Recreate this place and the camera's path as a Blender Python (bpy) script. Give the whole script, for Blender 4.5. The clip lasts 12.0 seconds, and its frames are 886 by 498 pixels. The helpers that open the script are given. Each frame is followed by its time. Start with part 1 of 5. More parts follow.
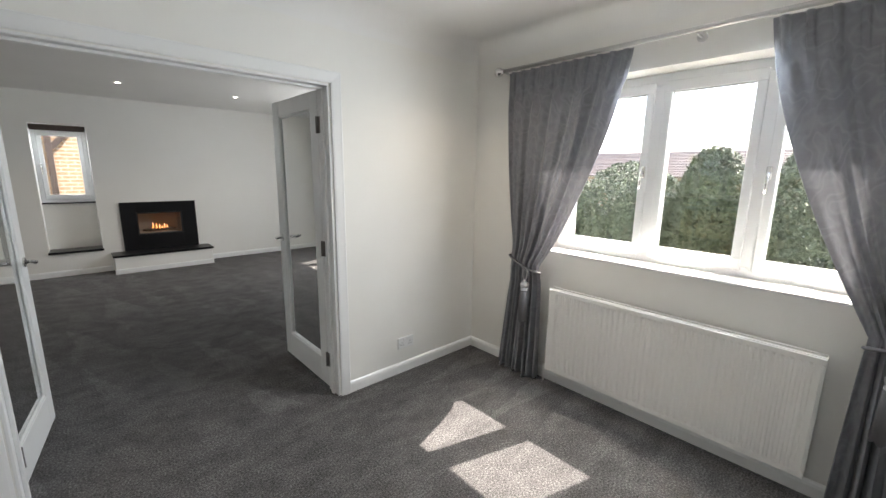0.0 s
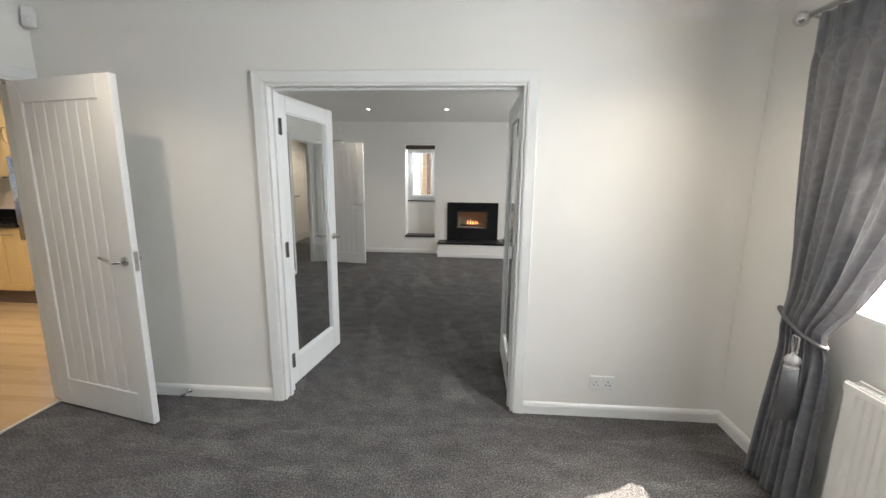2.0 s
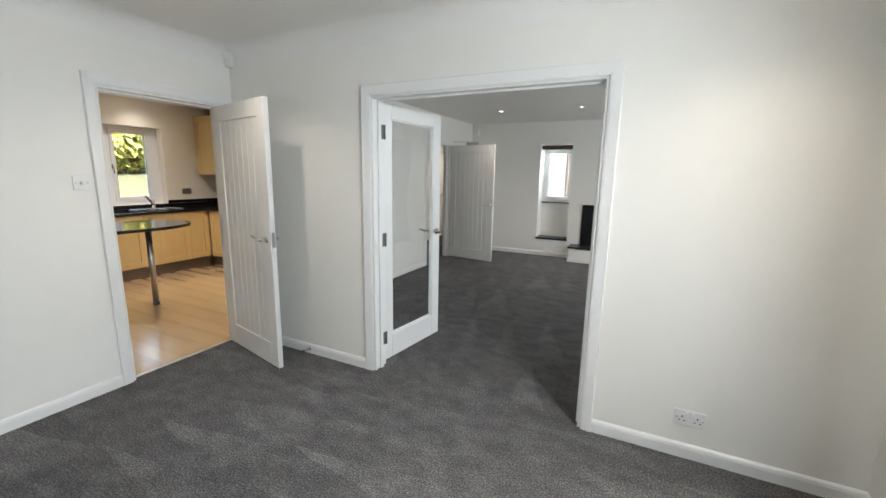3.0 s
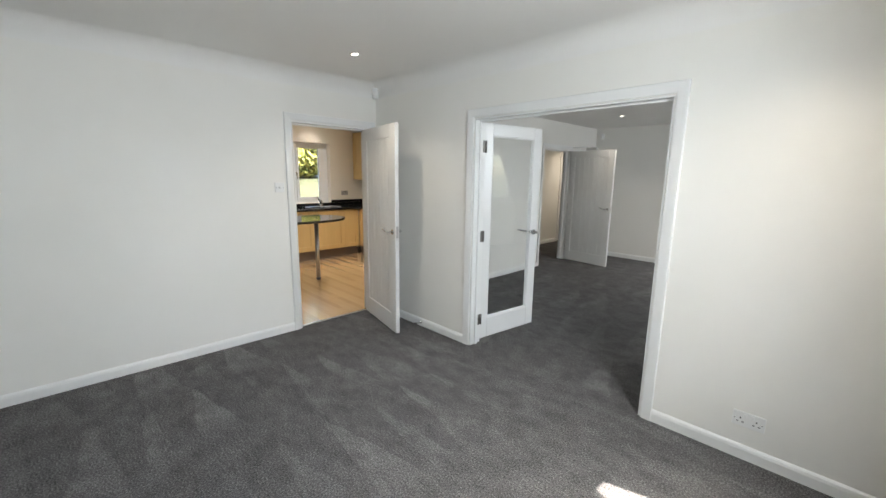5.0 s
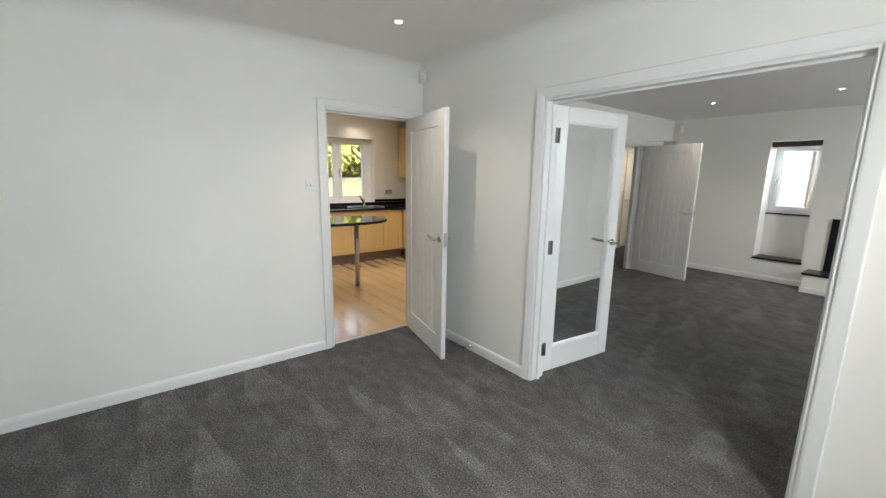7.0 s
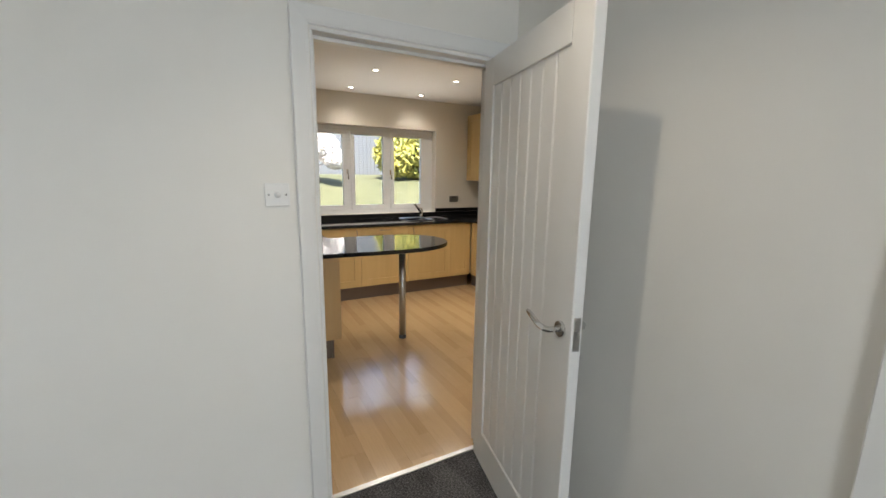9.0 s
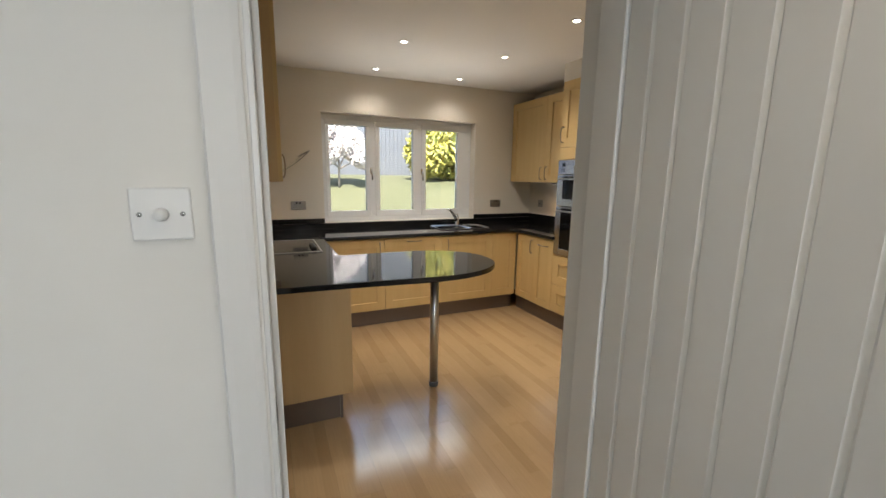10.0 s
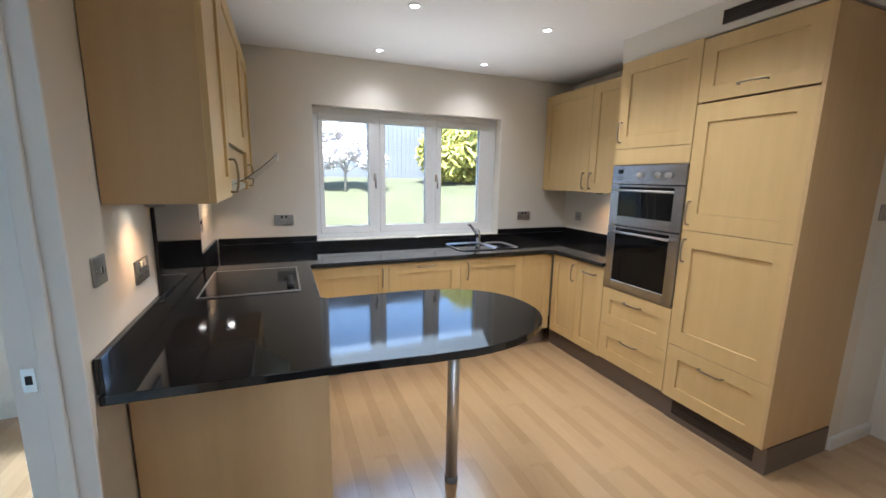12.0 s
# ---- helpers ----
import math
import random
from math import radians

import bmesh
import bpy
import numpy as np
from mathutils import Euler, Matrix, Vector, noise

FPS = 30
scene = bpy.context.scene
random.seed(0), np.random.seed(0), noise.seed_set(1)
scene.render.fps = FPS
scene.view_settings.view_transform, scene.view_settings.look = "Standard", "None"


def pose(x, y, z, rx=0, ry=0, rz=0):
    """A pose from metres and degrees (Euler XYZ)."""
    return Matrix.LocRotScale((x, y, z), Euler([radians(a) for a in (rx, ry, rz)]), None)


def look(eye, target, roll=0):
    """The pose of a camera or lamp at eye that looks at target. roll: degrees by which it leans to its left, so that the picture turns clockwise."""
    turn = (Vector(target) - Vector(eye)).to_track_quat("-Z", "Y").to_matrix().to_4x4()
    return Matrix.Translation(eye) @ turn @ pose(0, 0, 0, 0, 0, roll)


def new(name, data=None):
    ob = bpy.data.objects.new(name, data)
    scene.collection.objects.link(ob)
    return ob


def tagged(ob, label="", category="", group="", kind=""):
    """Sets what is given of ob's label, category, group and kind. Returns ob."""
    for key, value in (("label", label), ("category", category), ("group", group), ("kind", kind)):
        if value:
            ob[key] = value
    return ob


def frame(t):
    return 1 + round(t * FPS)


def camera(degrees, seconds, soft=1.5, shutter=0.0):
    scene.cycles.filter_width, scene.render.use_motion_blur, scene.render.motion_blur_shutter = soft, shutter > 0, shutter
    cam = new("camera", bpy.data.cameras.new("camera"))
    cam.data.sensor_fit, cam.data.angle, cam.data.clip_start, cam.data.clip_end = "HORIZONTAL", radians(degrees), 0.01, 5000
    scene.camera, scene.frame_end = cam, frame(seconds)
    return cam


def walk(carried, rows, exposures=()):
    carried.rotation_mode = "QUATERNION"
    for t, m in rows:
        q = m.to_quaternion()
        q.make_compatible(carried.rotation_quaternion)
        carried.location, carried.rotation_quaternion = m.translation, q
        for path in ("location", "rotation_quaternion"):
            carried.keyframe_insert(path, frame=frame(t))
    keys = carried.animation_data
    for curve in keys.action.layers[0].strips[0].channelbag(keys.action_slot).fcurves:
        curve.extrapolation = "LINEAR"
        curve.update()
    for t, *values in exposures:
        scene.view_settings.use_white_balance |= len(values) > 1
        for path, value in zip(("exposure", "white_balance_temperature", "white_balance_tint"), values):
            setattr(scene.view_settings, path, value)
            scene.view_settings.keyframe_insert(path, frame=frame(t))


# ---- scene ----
cam = camera(96.0, 12.0)
EXPOSURES = [(0.0, 2.41, 6750, 12), (1.0, 2.40, 7050, 13), (2.0, 2.7, 6850, 12), (3.5, 2.68, 6650, 10), (6.5, 2.66, 6700, 10), (8.5, 2.47, 6850, 11),
             (9.5, 2.22, 6850, 10), (10.5, 2.3, 6550, 11), (11.0, 2.45, 5850, 10), (12.0, 2.66, 5650, 10)]
PATH = [
    (0, (0.225, 0.188, 1.507), (1.549, 1.638, 1.126), 0.8),
    (0.5, (0.407, 0.157, 1.499), (1.319, 1.897, 1.124), 0.9),
    (1, (0.604, 0.125, 1.498), (1.199, 1.998, 1.129), 0.8),
    (1.5, (0.825, 0.079, 1.495), (1.094, 2.028, 1.132), 0.8),
    (2, (1.097, 0.107, 1.492), (0.963, 2.069, 1.13), 0.7),
    (2.5, (1.333, 0.167, 1.497), (0.87, 2.079, 1.134), 0.9),
    (3, (1.602, 0.151, 1.491), (0.731, 1.913, 1.123), 1.0),
    (3.5, (1.829, 0.04, 1.489), (0.706, 1.654, 1.122), 0.9),
    (5.5, (2.191, -0.126, 1.547), (0.752, 1.213, 1.182), 0.9),
    (6, (2.121, -0.071, 1.549), (0.643, 1.225, 1.183), 1.0),
    (6.5, (1.918, 0.069, 1.529), (0.398, 1.316, 1.161), 1.0),
    (8.5, (0.524, 0.98, 1.486), (-1.133, 2.037, 1.12), 0.8),
    (9, (0.078, 1.233, 1.478), (-1.654, 2.166, 1.119), 0.8),
    (9.5, (-0.345, 1.403, 1.482), (-2.125, 2.24, 1.121), 0.8),
    (10, (-0.739, 1.555, 1.469), (-2.539, 2.35, 1.112), 0.8),
    (10.5, (-1.062, 1.634, 1.489), (-2.874, 2.399, 1.127), 0.9),
    (11, (-1.297, 1.702, 1.492), (-3.118, 2.449, 1.136), 0.9),
    (11.5, (-1.444, 1.788, 1.491), (-3.268, 2.526, 1.135), 0.9),
    (12, (-1.525, 1.837, 1.528), (-3.35, 2.576, 1.175), 1.0),
]
walk(cam, [(t, look(eye, target, roll)) for t, eye, target, roll in PATH], EXPOSURES)


# ---- world, sun and large lights ----
LAMP = (1.0, 0.88, 0.72)
SUN = Vector((1.0, -0.29, 1.398)).normalized()
world = bpy.data.worlds.new("sky")
scene.world = world
world.use_nodes = True
wn = world.node_tree.nodes
sky = wn.new("ShaderNodeTexSky")
sky.sky_type, sky.sun_disc = "NISHITA", False
sky.sun_elevation, sky.sun_rotation = math.asin(SUN.z), math.atan2(SUN.x, SUN.y)
sky.air_density, sky.dust_density, sky.ozone_density = 1.0, 1.2, 1.0
wn["Background"].inputs["Strength"].default_value = 0.15
world.node_tree.links.new(sky.outputs[0], wn["Background"].inputs["Color"])
sun_data = bpy.data.lights.new("sun", "SUN")
sun_data.energy, sun_data.angle, sun_data.color = 5.0, radians(0.5), (1.0, 0.95, 0.87)
new("sun", sun_data).matrix_world = look(SUN * 50, (0, 0, 0))


def spot(name, x, y, z, watts, colour=(1.0, 0.9, 0.76), angle=135, soft=0.03, blend=1.0):
    d = bpy.data.lights.new(name, "SPOT")
    d.energy, d.color, d.spot_size, d.spot_blend, d.shadow_soft_size = watts, colour, radians(angle), blend, soft
    ob = new(name, d)
    ob.matrix_world = look((x, y, z), (x, y + 1e-4, 0))
    return ob



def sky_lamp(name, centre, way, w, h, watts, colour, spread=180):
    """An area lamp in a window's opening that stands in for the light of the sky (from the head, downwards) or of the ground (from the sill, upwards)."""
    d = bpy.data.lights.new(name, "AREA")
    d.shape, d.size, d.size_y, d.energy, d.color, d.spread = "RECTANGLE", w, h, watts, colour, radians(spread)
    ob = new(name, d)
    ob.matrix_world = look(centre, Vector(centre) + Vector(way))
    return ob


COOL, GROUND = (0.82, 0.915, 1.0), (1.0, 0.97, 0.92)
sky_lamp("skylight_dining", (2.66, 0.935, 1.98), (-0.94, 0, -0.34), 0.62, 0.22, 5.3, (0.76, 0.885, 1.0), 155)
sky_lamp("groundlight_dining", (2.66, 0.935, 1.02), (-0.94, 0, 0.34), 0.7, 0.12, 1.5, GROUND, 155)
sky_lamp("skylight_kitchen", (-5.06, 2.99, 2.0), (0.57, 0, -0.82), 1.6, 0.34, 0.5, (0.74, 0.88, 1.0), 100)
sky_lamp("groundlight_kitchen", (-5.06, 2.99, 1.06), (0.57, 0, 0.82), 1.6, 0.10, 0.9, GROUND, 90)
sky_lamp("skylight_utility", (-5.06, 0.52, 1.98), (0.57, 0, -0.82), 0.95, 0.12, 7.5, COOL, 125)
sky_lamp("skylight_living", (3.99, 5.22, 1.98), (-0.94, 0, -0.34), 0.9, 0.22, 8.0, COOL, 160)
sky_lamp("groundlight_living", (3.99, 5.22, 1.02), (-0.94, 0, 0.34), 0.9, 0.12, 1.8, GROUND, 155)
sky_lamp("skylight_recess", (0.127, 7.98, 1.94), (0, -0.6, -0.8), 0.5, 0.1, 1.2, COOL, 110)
DOWNLIGHTS_DINING = [(-0.715, 1.715), (2.0, 1.83)]
DOWNLIGHTS_LIVING = [(-0.48, 6.30), (0.71, 6.30), (1.97, 6.33)]
# The last, at x = -2.1, is unseen: added to brighten the passage side.
DOWNLIGHTS_KITCHEN = [(-3.90, 2.60), (-3.90, 3.51), (-4.79, 2.60), (-4.79, 3.51), (-3.0, 2.60), (-3.0, 3.49), (-2.1, 3.49)]
CEIL_D, CEIL_L, CEIL_K = 2.455, 2.46, 2.49
CABINET_LIGHTS = [(-3.22, 1.42, 1.43), (-4.42, 4.55, 1.42), (-4.75, 1.44, 1.43)]
for x, y, z in CABINET_LIGHTS:
    spot("cabinet_beam", x, y, z - 0.03, 0.95, (1.0, 0.56, 0.26), 130, 0.02)
fire_data = bpy.data.lights.new("fire_glow", "POINT")
fire_data.energy, fire_data.color, fire_data.shadow_soft_size = 0.008, (1.0, 0.42, 0.12), 0.04
new("fire_glow", fire_data).location = (1.13, 7.80, 0.68)
# Added fill that brightens the hall; it belongs to no known fitting.
spot("hall_beam", -2.1, 8.6, 2.42, 9, LAMP, 140)
for x, y in DOWNLIGHTS_DINING:
    spot("downlight_beam", x, y, CEIL_D - 0.03, 4.6, LAMP, 124, 0.022)
for x, y in DOWNLIGHTS_LIVING:
    spot("downlight_beam", x, y, CEIL_L - 0.03, 3.5, LAMP)
for x, y in DOWNLIGHTS_KITCHEN:
    spot("downlight_beam", x, y, CEIL_K - 0.03, 2.1 if x < -4.5 else 3.2 if x > -2.5 else 7.2, (1.0, 0.945, 0.87))


# ---- materials ----
def material(name, colour, rough=0.5, metal=0.0, **more):
    m = bpy.data.materials.new(name)
    m.use_nodes = True
    b = m.node_tree.nodes["Principled BSDF"]
    b.inputs["Base Color"].default_value = (*colour, 1)
    b.inputs["Roughness"].default_value = rough
    b.inputs["Metallic"].default_value = metal
    for key, value in more.items():
        b.inputs[key.replace("_", " ")].default_value = value
    return m


def node(m, kind, **inputs):
    n = m.node_tree.nodes.new(kind)
    for key, value in inputs.items():
        n.inputs[key.replace("_", " ")].default_value = value
    return n


def link(m, a, b):
    m.node_tree.links.new(a, b)


def coords(m, scale=(1, 1, 1), turn=0.0, generated="Object"):
    t = m.node_tree.nodes.new("ShaderNodeTexCoord")
    g = m.node_tree.nodes.new("ShaderNodeMapping")
    g.inputs["Scale"].default_value = scale
    g.inputs["Rotation"].default_value = (0, 0, radians(turn))
    link(m, t.outputs[generated], g.inputs["Vector"])
    return g.outputs["Vector"]


def ramp(m, fac, *stops):
    r = m.node_tree.nodes.new("ShaderNodeValToRGB")
    el = r.color_ramp.elements
    while len(el) < len(stops):
        el.new(0.5)
    for e, (p, c) in zip(el, stops):
        e.position, e.color = p, (*c, 1)
    link(m, fac, r.inputs["Fac"])
    return r.outputs["Color"]


def mix(m, fac, a, b, blend="MIX"):
    n = m.node_tree.nodes.new("ShaderNodeMix")
    n.data_type, n.blend_type = "RGBA", blend
    for s, v in ((0, fac), (6, a), (7, b)):
        if isinstance(v, (int, float)):
            n.inputs[s].default_value = v
        elif isinstance(v, tuple):
            n.inputs[s].default_value = (*v, 1)
        else:
            link(m, v, n.inputs[s])
    return n.outputs[2]


def bsdf(m):
    return m.node_tree.nodes["Principled BSDF"]


def bump(m, height, strength, distance=0.01):
    b = node(m, "ShaderNodeBump", Strength=strength, Distance=distance)
    link(m, height, b.inputs["Height"])
    link(m, b.outputs["Normal"], bsdf(m).inputs["Normal"])


def noisy(m, vec, scale, detail=4.0, rough=0.55):
    n = node(m, "ShaderNodeTexNoise", Scale=scale, Detail=detail, Roughness=rough)
    link(m, vec, n.inputs["Vector"])
    return n.outputs["Fac"]


def paint(name, a, b, rough=0.75, grain=220.0, relief=0.06):
    """Rolled emulsion or gloss: two close tones in broad patches and a fine roller texture."""
    m = material(name, a, rough)
    v = coords(m)
    link(m, ramp(m, noisy(m, v, 1.3, 3), (0.35, a), (0.65, b)), bsdf(m).inputs["Base Color"])
    bump(m, noisy(m, v, grain, 2), relief, 0.002)
    return m


M_WALL = paint("wall_emulsion", (0.80, 0.785, 0.745), (0.82, 0.805, 0.77))
M_WALL_KITCHEN = paint("kitchen_emulsion", (0.76, 0.72, 0.64), (0.78, 0.74, 0.665))
M_WALL_UTILITY = paint("utility_emulsion", (0.62, 0.74, 0.80), (0.64, 0.76, 0.82))
M_CEILING = paint("ceiling_emulsion", (0.80, 0.79, 0.77), (0.82, 0.81, 0.79), 0.9)
M_GLOSS = paint("white_gloss_paint", (0.80, 0.80, 0.79), (0.82, 0.82, 0.81), 0.3, 60.0, 0.03)
M_UPVC = paint("white_upvc", (0.82, 0.83, 0.84), (0.84, 0.85, 0.86), 0.25, 30.0, 0.01)
M_ENAMEL = paint("white_enamel", (0.80, 0.79, 0.76), (0.82, 0.81, 0.78), 0.35, 50.0, 0.02)
M_PLASTIC = material("white_plastic", (0.78, 0.78, 0.77), 0.35)
M_STEEL = material("brushed_steel", (0.56, 0.55, 0.54), 0.32, 1.0)
M_HINGE = material("dull_hinge_steel", (0.20, 0.19, 0.18), 0.42, 1.0)
M_CHROME = material("polished_chrome", (0.72, 0.72, 0.72), 0.12, 1.0)
M_NICKEL = material("bronzed_nickel", (0.36, 0.30, 0.23), 0.3, 1.0)
M_DARK = material("dark_slot", (0.02, 0.02, 0.02), 0.6)
M_BLACK_GLASS = material("black_glass", (0.006, 0.006, 0.007), 0.06, Specular_IOR_Level=0.22)
M_RUBBER = material("black_rubber", (0.10, 0.10, 0.105), 0.7)
M_PLINTH = material("plinth_laminate", (0.17, 0.135, 0.115), 0.4, 0.3)
M_SLATE = paint("black_slate", (0.008, 0.008, 0.009), (0.013, 0.013, 0.014), 0.3, 40.0, 0.05)
M_SLATE.node_tree.nodes["Principled BSDF"].inputs["Specular IOR Level"].default_value = 0.2


def oven_steel():
    m = material("brushed_oven_steel", (0.42, 0.42, 0.44), 0.27, 1.0)
    grain = noisy(m, coords(m, (2, 2, 400)), 3.0, 2)
    link(m, ramp(m, grain, (0.3, (0.37, 0.37, 0.39)), (0.7, (0.46, 0.46, 0.48))), bsdf(m).inputs["Base Color"])
    bump(m, grain, 0.05, 0.001)
    return m


M_OVEN = oven_steel()


def emitter(name, colour, strength):
    m = material(name, (0.8, 0.8, 0.8), 0.4)
    bsdf(m).inputs["Emission Color"].default_value = (*colour, 1)
    bsdf(m).inputs["Emission Strength"].default_value = strength
    return m


M_LENS = emitter("lit_lamp_lens", (1.0, 0.92, 0.8), 5.0)
M_FLAME = emitter("gas_flame", (1.0, 0.30, 0.05), 0.5)


def glass_material(name, tint=(1, 1, 1), rough=0.0):
    m = material(name, tint, rough)
    bsdf(m).inputs["Transmission Weight"].default_value = 1.0
    bsdf(m).inputs["IOR"].default_value = 1.45
    return m


M_GLASS = glass_material("clear_glass", (0.97, 0.99, 0.985))
M_GLASS_HOOD = glass_material("green_edge_glass", (0.62, 0.74, 0.71))


def math_node(m, kind, a, b=0.0):
    n = m.node_tree.nodes.new("ShaderNodeMath")
    n.operation = kind
    for k, v in enumerate((a, b)):
        if isinstance(v, (int, float)):
            n.inputs[k].default_value = v
        else:
            link(m, v, n.inputs[k])
    return n.outputs[0]


def strokes(m, turn, shift, length, pitch, seed):
    """Vacuum strokes: rows of tapered wedges side by side, each from 0 at its tip to its full width; 1 where the pile leans towards the light."""
    v = coords(m, (1, 1, 1), turn)
    bend = noisy(m, v, 1.7, 2, 0.5)
    sep = m.node_tree.nodes.new("ShaderNodeSeparateXYZ")
    link(m, v, sep.inputs[0])
    u = math_node(m, "ADD", math_node(m, "DIVIDE", math_node(m, "ADD", sep.outputs["X"], -shift), length), math_node(m, "MULTIPLY", bend, 0.12))
    w = math_node(m, "ADD", math_node(m, "DIVIDE", sep.outputs["Y"], pitch), math_node(m, "MULTIPLY", bend, 0.6))
    w = math_node(m, "ADD", w, math_node(m, "MULTIPLY", math_node(m, "FLOOR", u), 0.37))
    com = m.node_tree.nodes.new("ShaderNodeCombineXYZ")
    link(m, math_node(m, "FLOOR", w), com.inputs["X"])
    link(m, math_node(m, "FLOOR", u), com.inputs["Y"])
    com.inputs["Z"].default_value = seed
    cell = m.node_tree.nodes.new("ShaderNodeTexWhiteNoise")
    link(m, com.outputs[0], cell.inputs["Vector"])
    across = math_node(m, "MULTIPLY", math_node(m, "ABSOLUTE", math_node(m, "SUBTRACT", math_node(m, "FRACT", w), 0.5)), 2.0)
    taper = math_node(m, "MULTIPLY", math_node(m, "FRACT", u), math_node(m, "ADD", math_node(m, "MULTIPLY", cell.outputs["Value"], 0.6), 0.55))
    edge = math_node(m, "MULTIPLY", math_node(m, "SUBTRACT", taper, across), 14.0)
    edge = math_node(m, "MINIMUM", math_node(m, "MAXIMUM", math_node(m, "ADD", edge, 0.5), 0.0), 1.0)
    fade = math_node(m, "MINIMUM", math_node(m, "MULTIPLY", math_node(m, "SUBTRACT", 1.0, math_node(m, "FRACT", u)), 3.5), 1.0)
    worn = math_node(m, "MINIMUM", math_node(m, "MAXIMUM", math_node(m, "MULTIPLY", math_node(m, "ADD", noisy(m, v, 0.9, 2), -0.36), 5.0), 0.15), 1.0)
    edge = math_node(m, "MULTIPLY", math_node(m, "MULTIPLY", edge, fade), worn)
    return math_node(m, "MULTIPLY", edge, math_node(m, "ADD", math_node(m, "MULTIPLY", cell.outputs["Value"], 0.5), 0.5))


def carpet(name, first, second):
    """Twist pile: light and dark tufts, soft footmarks, and rows of wedge-shaped vacuum strokes, the light on the
    leaning pile painted in as tone.
    """
    m = material(name, (0.09, 0.087, 0.09), 0.95)
    v = coords(m)
    fine = noisy(m, v, 105.0, 3, 0.8)
    tuft = node(m, "ShaderNodeTexVoronoi", Scale=170.0)
    link(m, v, tuft.inputs["Vector"])
    base = ramp(m, fine, (0.34, (0.050, 0.048, 0.048)), (0.50, (0.118, 0.112, 0.112)), (0.66, (0.250, 0.240, 0.241)))
    for turn, shift, length, pitch, seed, gain in (first, second):
        lit = strokes(m, turn, shift, length, pitch, seed)
        # The stroke's brighter side is put into the colour; the pile stays flat.
        tone = ramp(m, lit, (0.0, (0.93, 0.93, 0.93)), (1.0, (0.93 + gain, 0.93 + gain, 0.93 + gain)))
        base = mix(m, 1.0, base, tone, "MULTIPLY")
    mott = noisy(m, coords(m, (1.0, 1.5, 1.0), 20), 6.0, 5, 0.65)
    marks = ramp(m, mott, (0.36, (0.82, 0.82, 0.82)), (0.5, (1.0, 1.0, 1.0)), (0.64, (1.18, 1.18, 1.18)))
    link(m, mix(m, 1.0, base, marks, "MULTIPLY"), bsdf(m).inputs["Base Color"])
    bsdf(m).inputs["Specular IOR Level"].default_value = 0.05
    bsdf(m).inputs["Diffuse Roughness"].default_value = 1.0
    bump(m, tuft.outputs["Distance"], 0.6, 0.006)
    return m


M_CARPET = carpet("grey_twist_carpet", (0, 0.05, 0.95, 0.30, 1.0, 0.40), (63, 0.2, 1.3, 0.34, 5.0, 0.07))
M_CARPET_LIVING = carpet("grey_twist_carpet_living", (78, 0.3, 1.05, 0.36, 2.0, 0.30), (140, 0.1, 1.2, 0.34, 6.0, 0.06))


def maple(name, dark, light, long_axis="z"):
    m = material(name, light, 0.42)
    k = {"z": (9, 9, 0.7), "x": (0.7, 9, 9), "y": (9, 0.7, 9)}[long_axis]
    v = coords(m, k)
    big = noisy(m, v, 1.6, 4, 0.6)
    grain = noisy(m, coords(m, tuple(a * 9 for a in k)), 2.2, 4, 0.7)
    c = ramp(m, big, (0.3, dark), (0.7, light))
    link(m, mix(m, 0.25, c, ramp(m, grain, (0.3, dark), (0.7, light))), bsdf(m).inputs["Base Color"])
    bump(m, grain, 0.05, 0.002)
    return m


M_MAPLE = maple("maple_veneer", (0.57, 0.40, 0.175), (0.63, 0.455, 0.212))
M_MAPLE_SIDE = maple("maple_end_panel", (0.53, 0.355, 0.175), (0.58, 0.405, 0.21))


def strip_floor():
    """Three-strip maple laminate: each plank shifted by its own random tone, strips within it, and grain along x."""
    m = material("maple_laminate", (0.6, 0.42, 0.24), 0.2)
    v = coords(m)
    b = node(m, "ShaderNodeTexBrick", Scale=1.0, Mortar_Size=0.0, Brick_Width=0.42, Row_Height=0.0645, Mortar_Smooth=0.3)
    b.offset = 0.37
    b.inputs["Color1"].default_value = (0.565, 0.390, 0.217, 1)
    b.inputs["Color2"].default_value = (0.475, 0.315, 0.166, 1)
    b.inputs["Mortar"].default_value = (0.50, 0.335, 0.185, 1)
    link(m, v, b.inputs["Vector"])
    info = m.node_tree.nodes.new("ShaderNodeObjectInfo")
    tone = ramp(m, info.outputs["Random"], (0.0, (0.96, 0.955, 0.95)), (1.0, (1.04, 1.035, 1.03)))
    grain = noisy(m, coords(m, (3, 60, 1)), 2.0, 4, 0.65)
    c = mix(m, 1.0, b.outputs["Color"], tone, "MULTIPLY")
    c = mix(m, 1.0, c, ramp(m, grain, (0.3, (0.94, 0.93, 0.92)), (0.7, (1.04, 1.04, 1.04))), "MULTIPLY")
    link(m, c, bsdf(m).inputs["Base Color"])
    bsdf(m).inputs["Roughness"].default_value = 0.19
    bsdf(m).inputs["Coat Weight"].default_value = 1.0
    bsdf(m).inputs["Coat Roughness"].default_value = 0.16
    bsdf(m).inputs["Coat IOR"].default_value = 1.55
    bump(m, grain, 0.03, 0.001)
    return m


M_FLOOR_K = strip_floor()


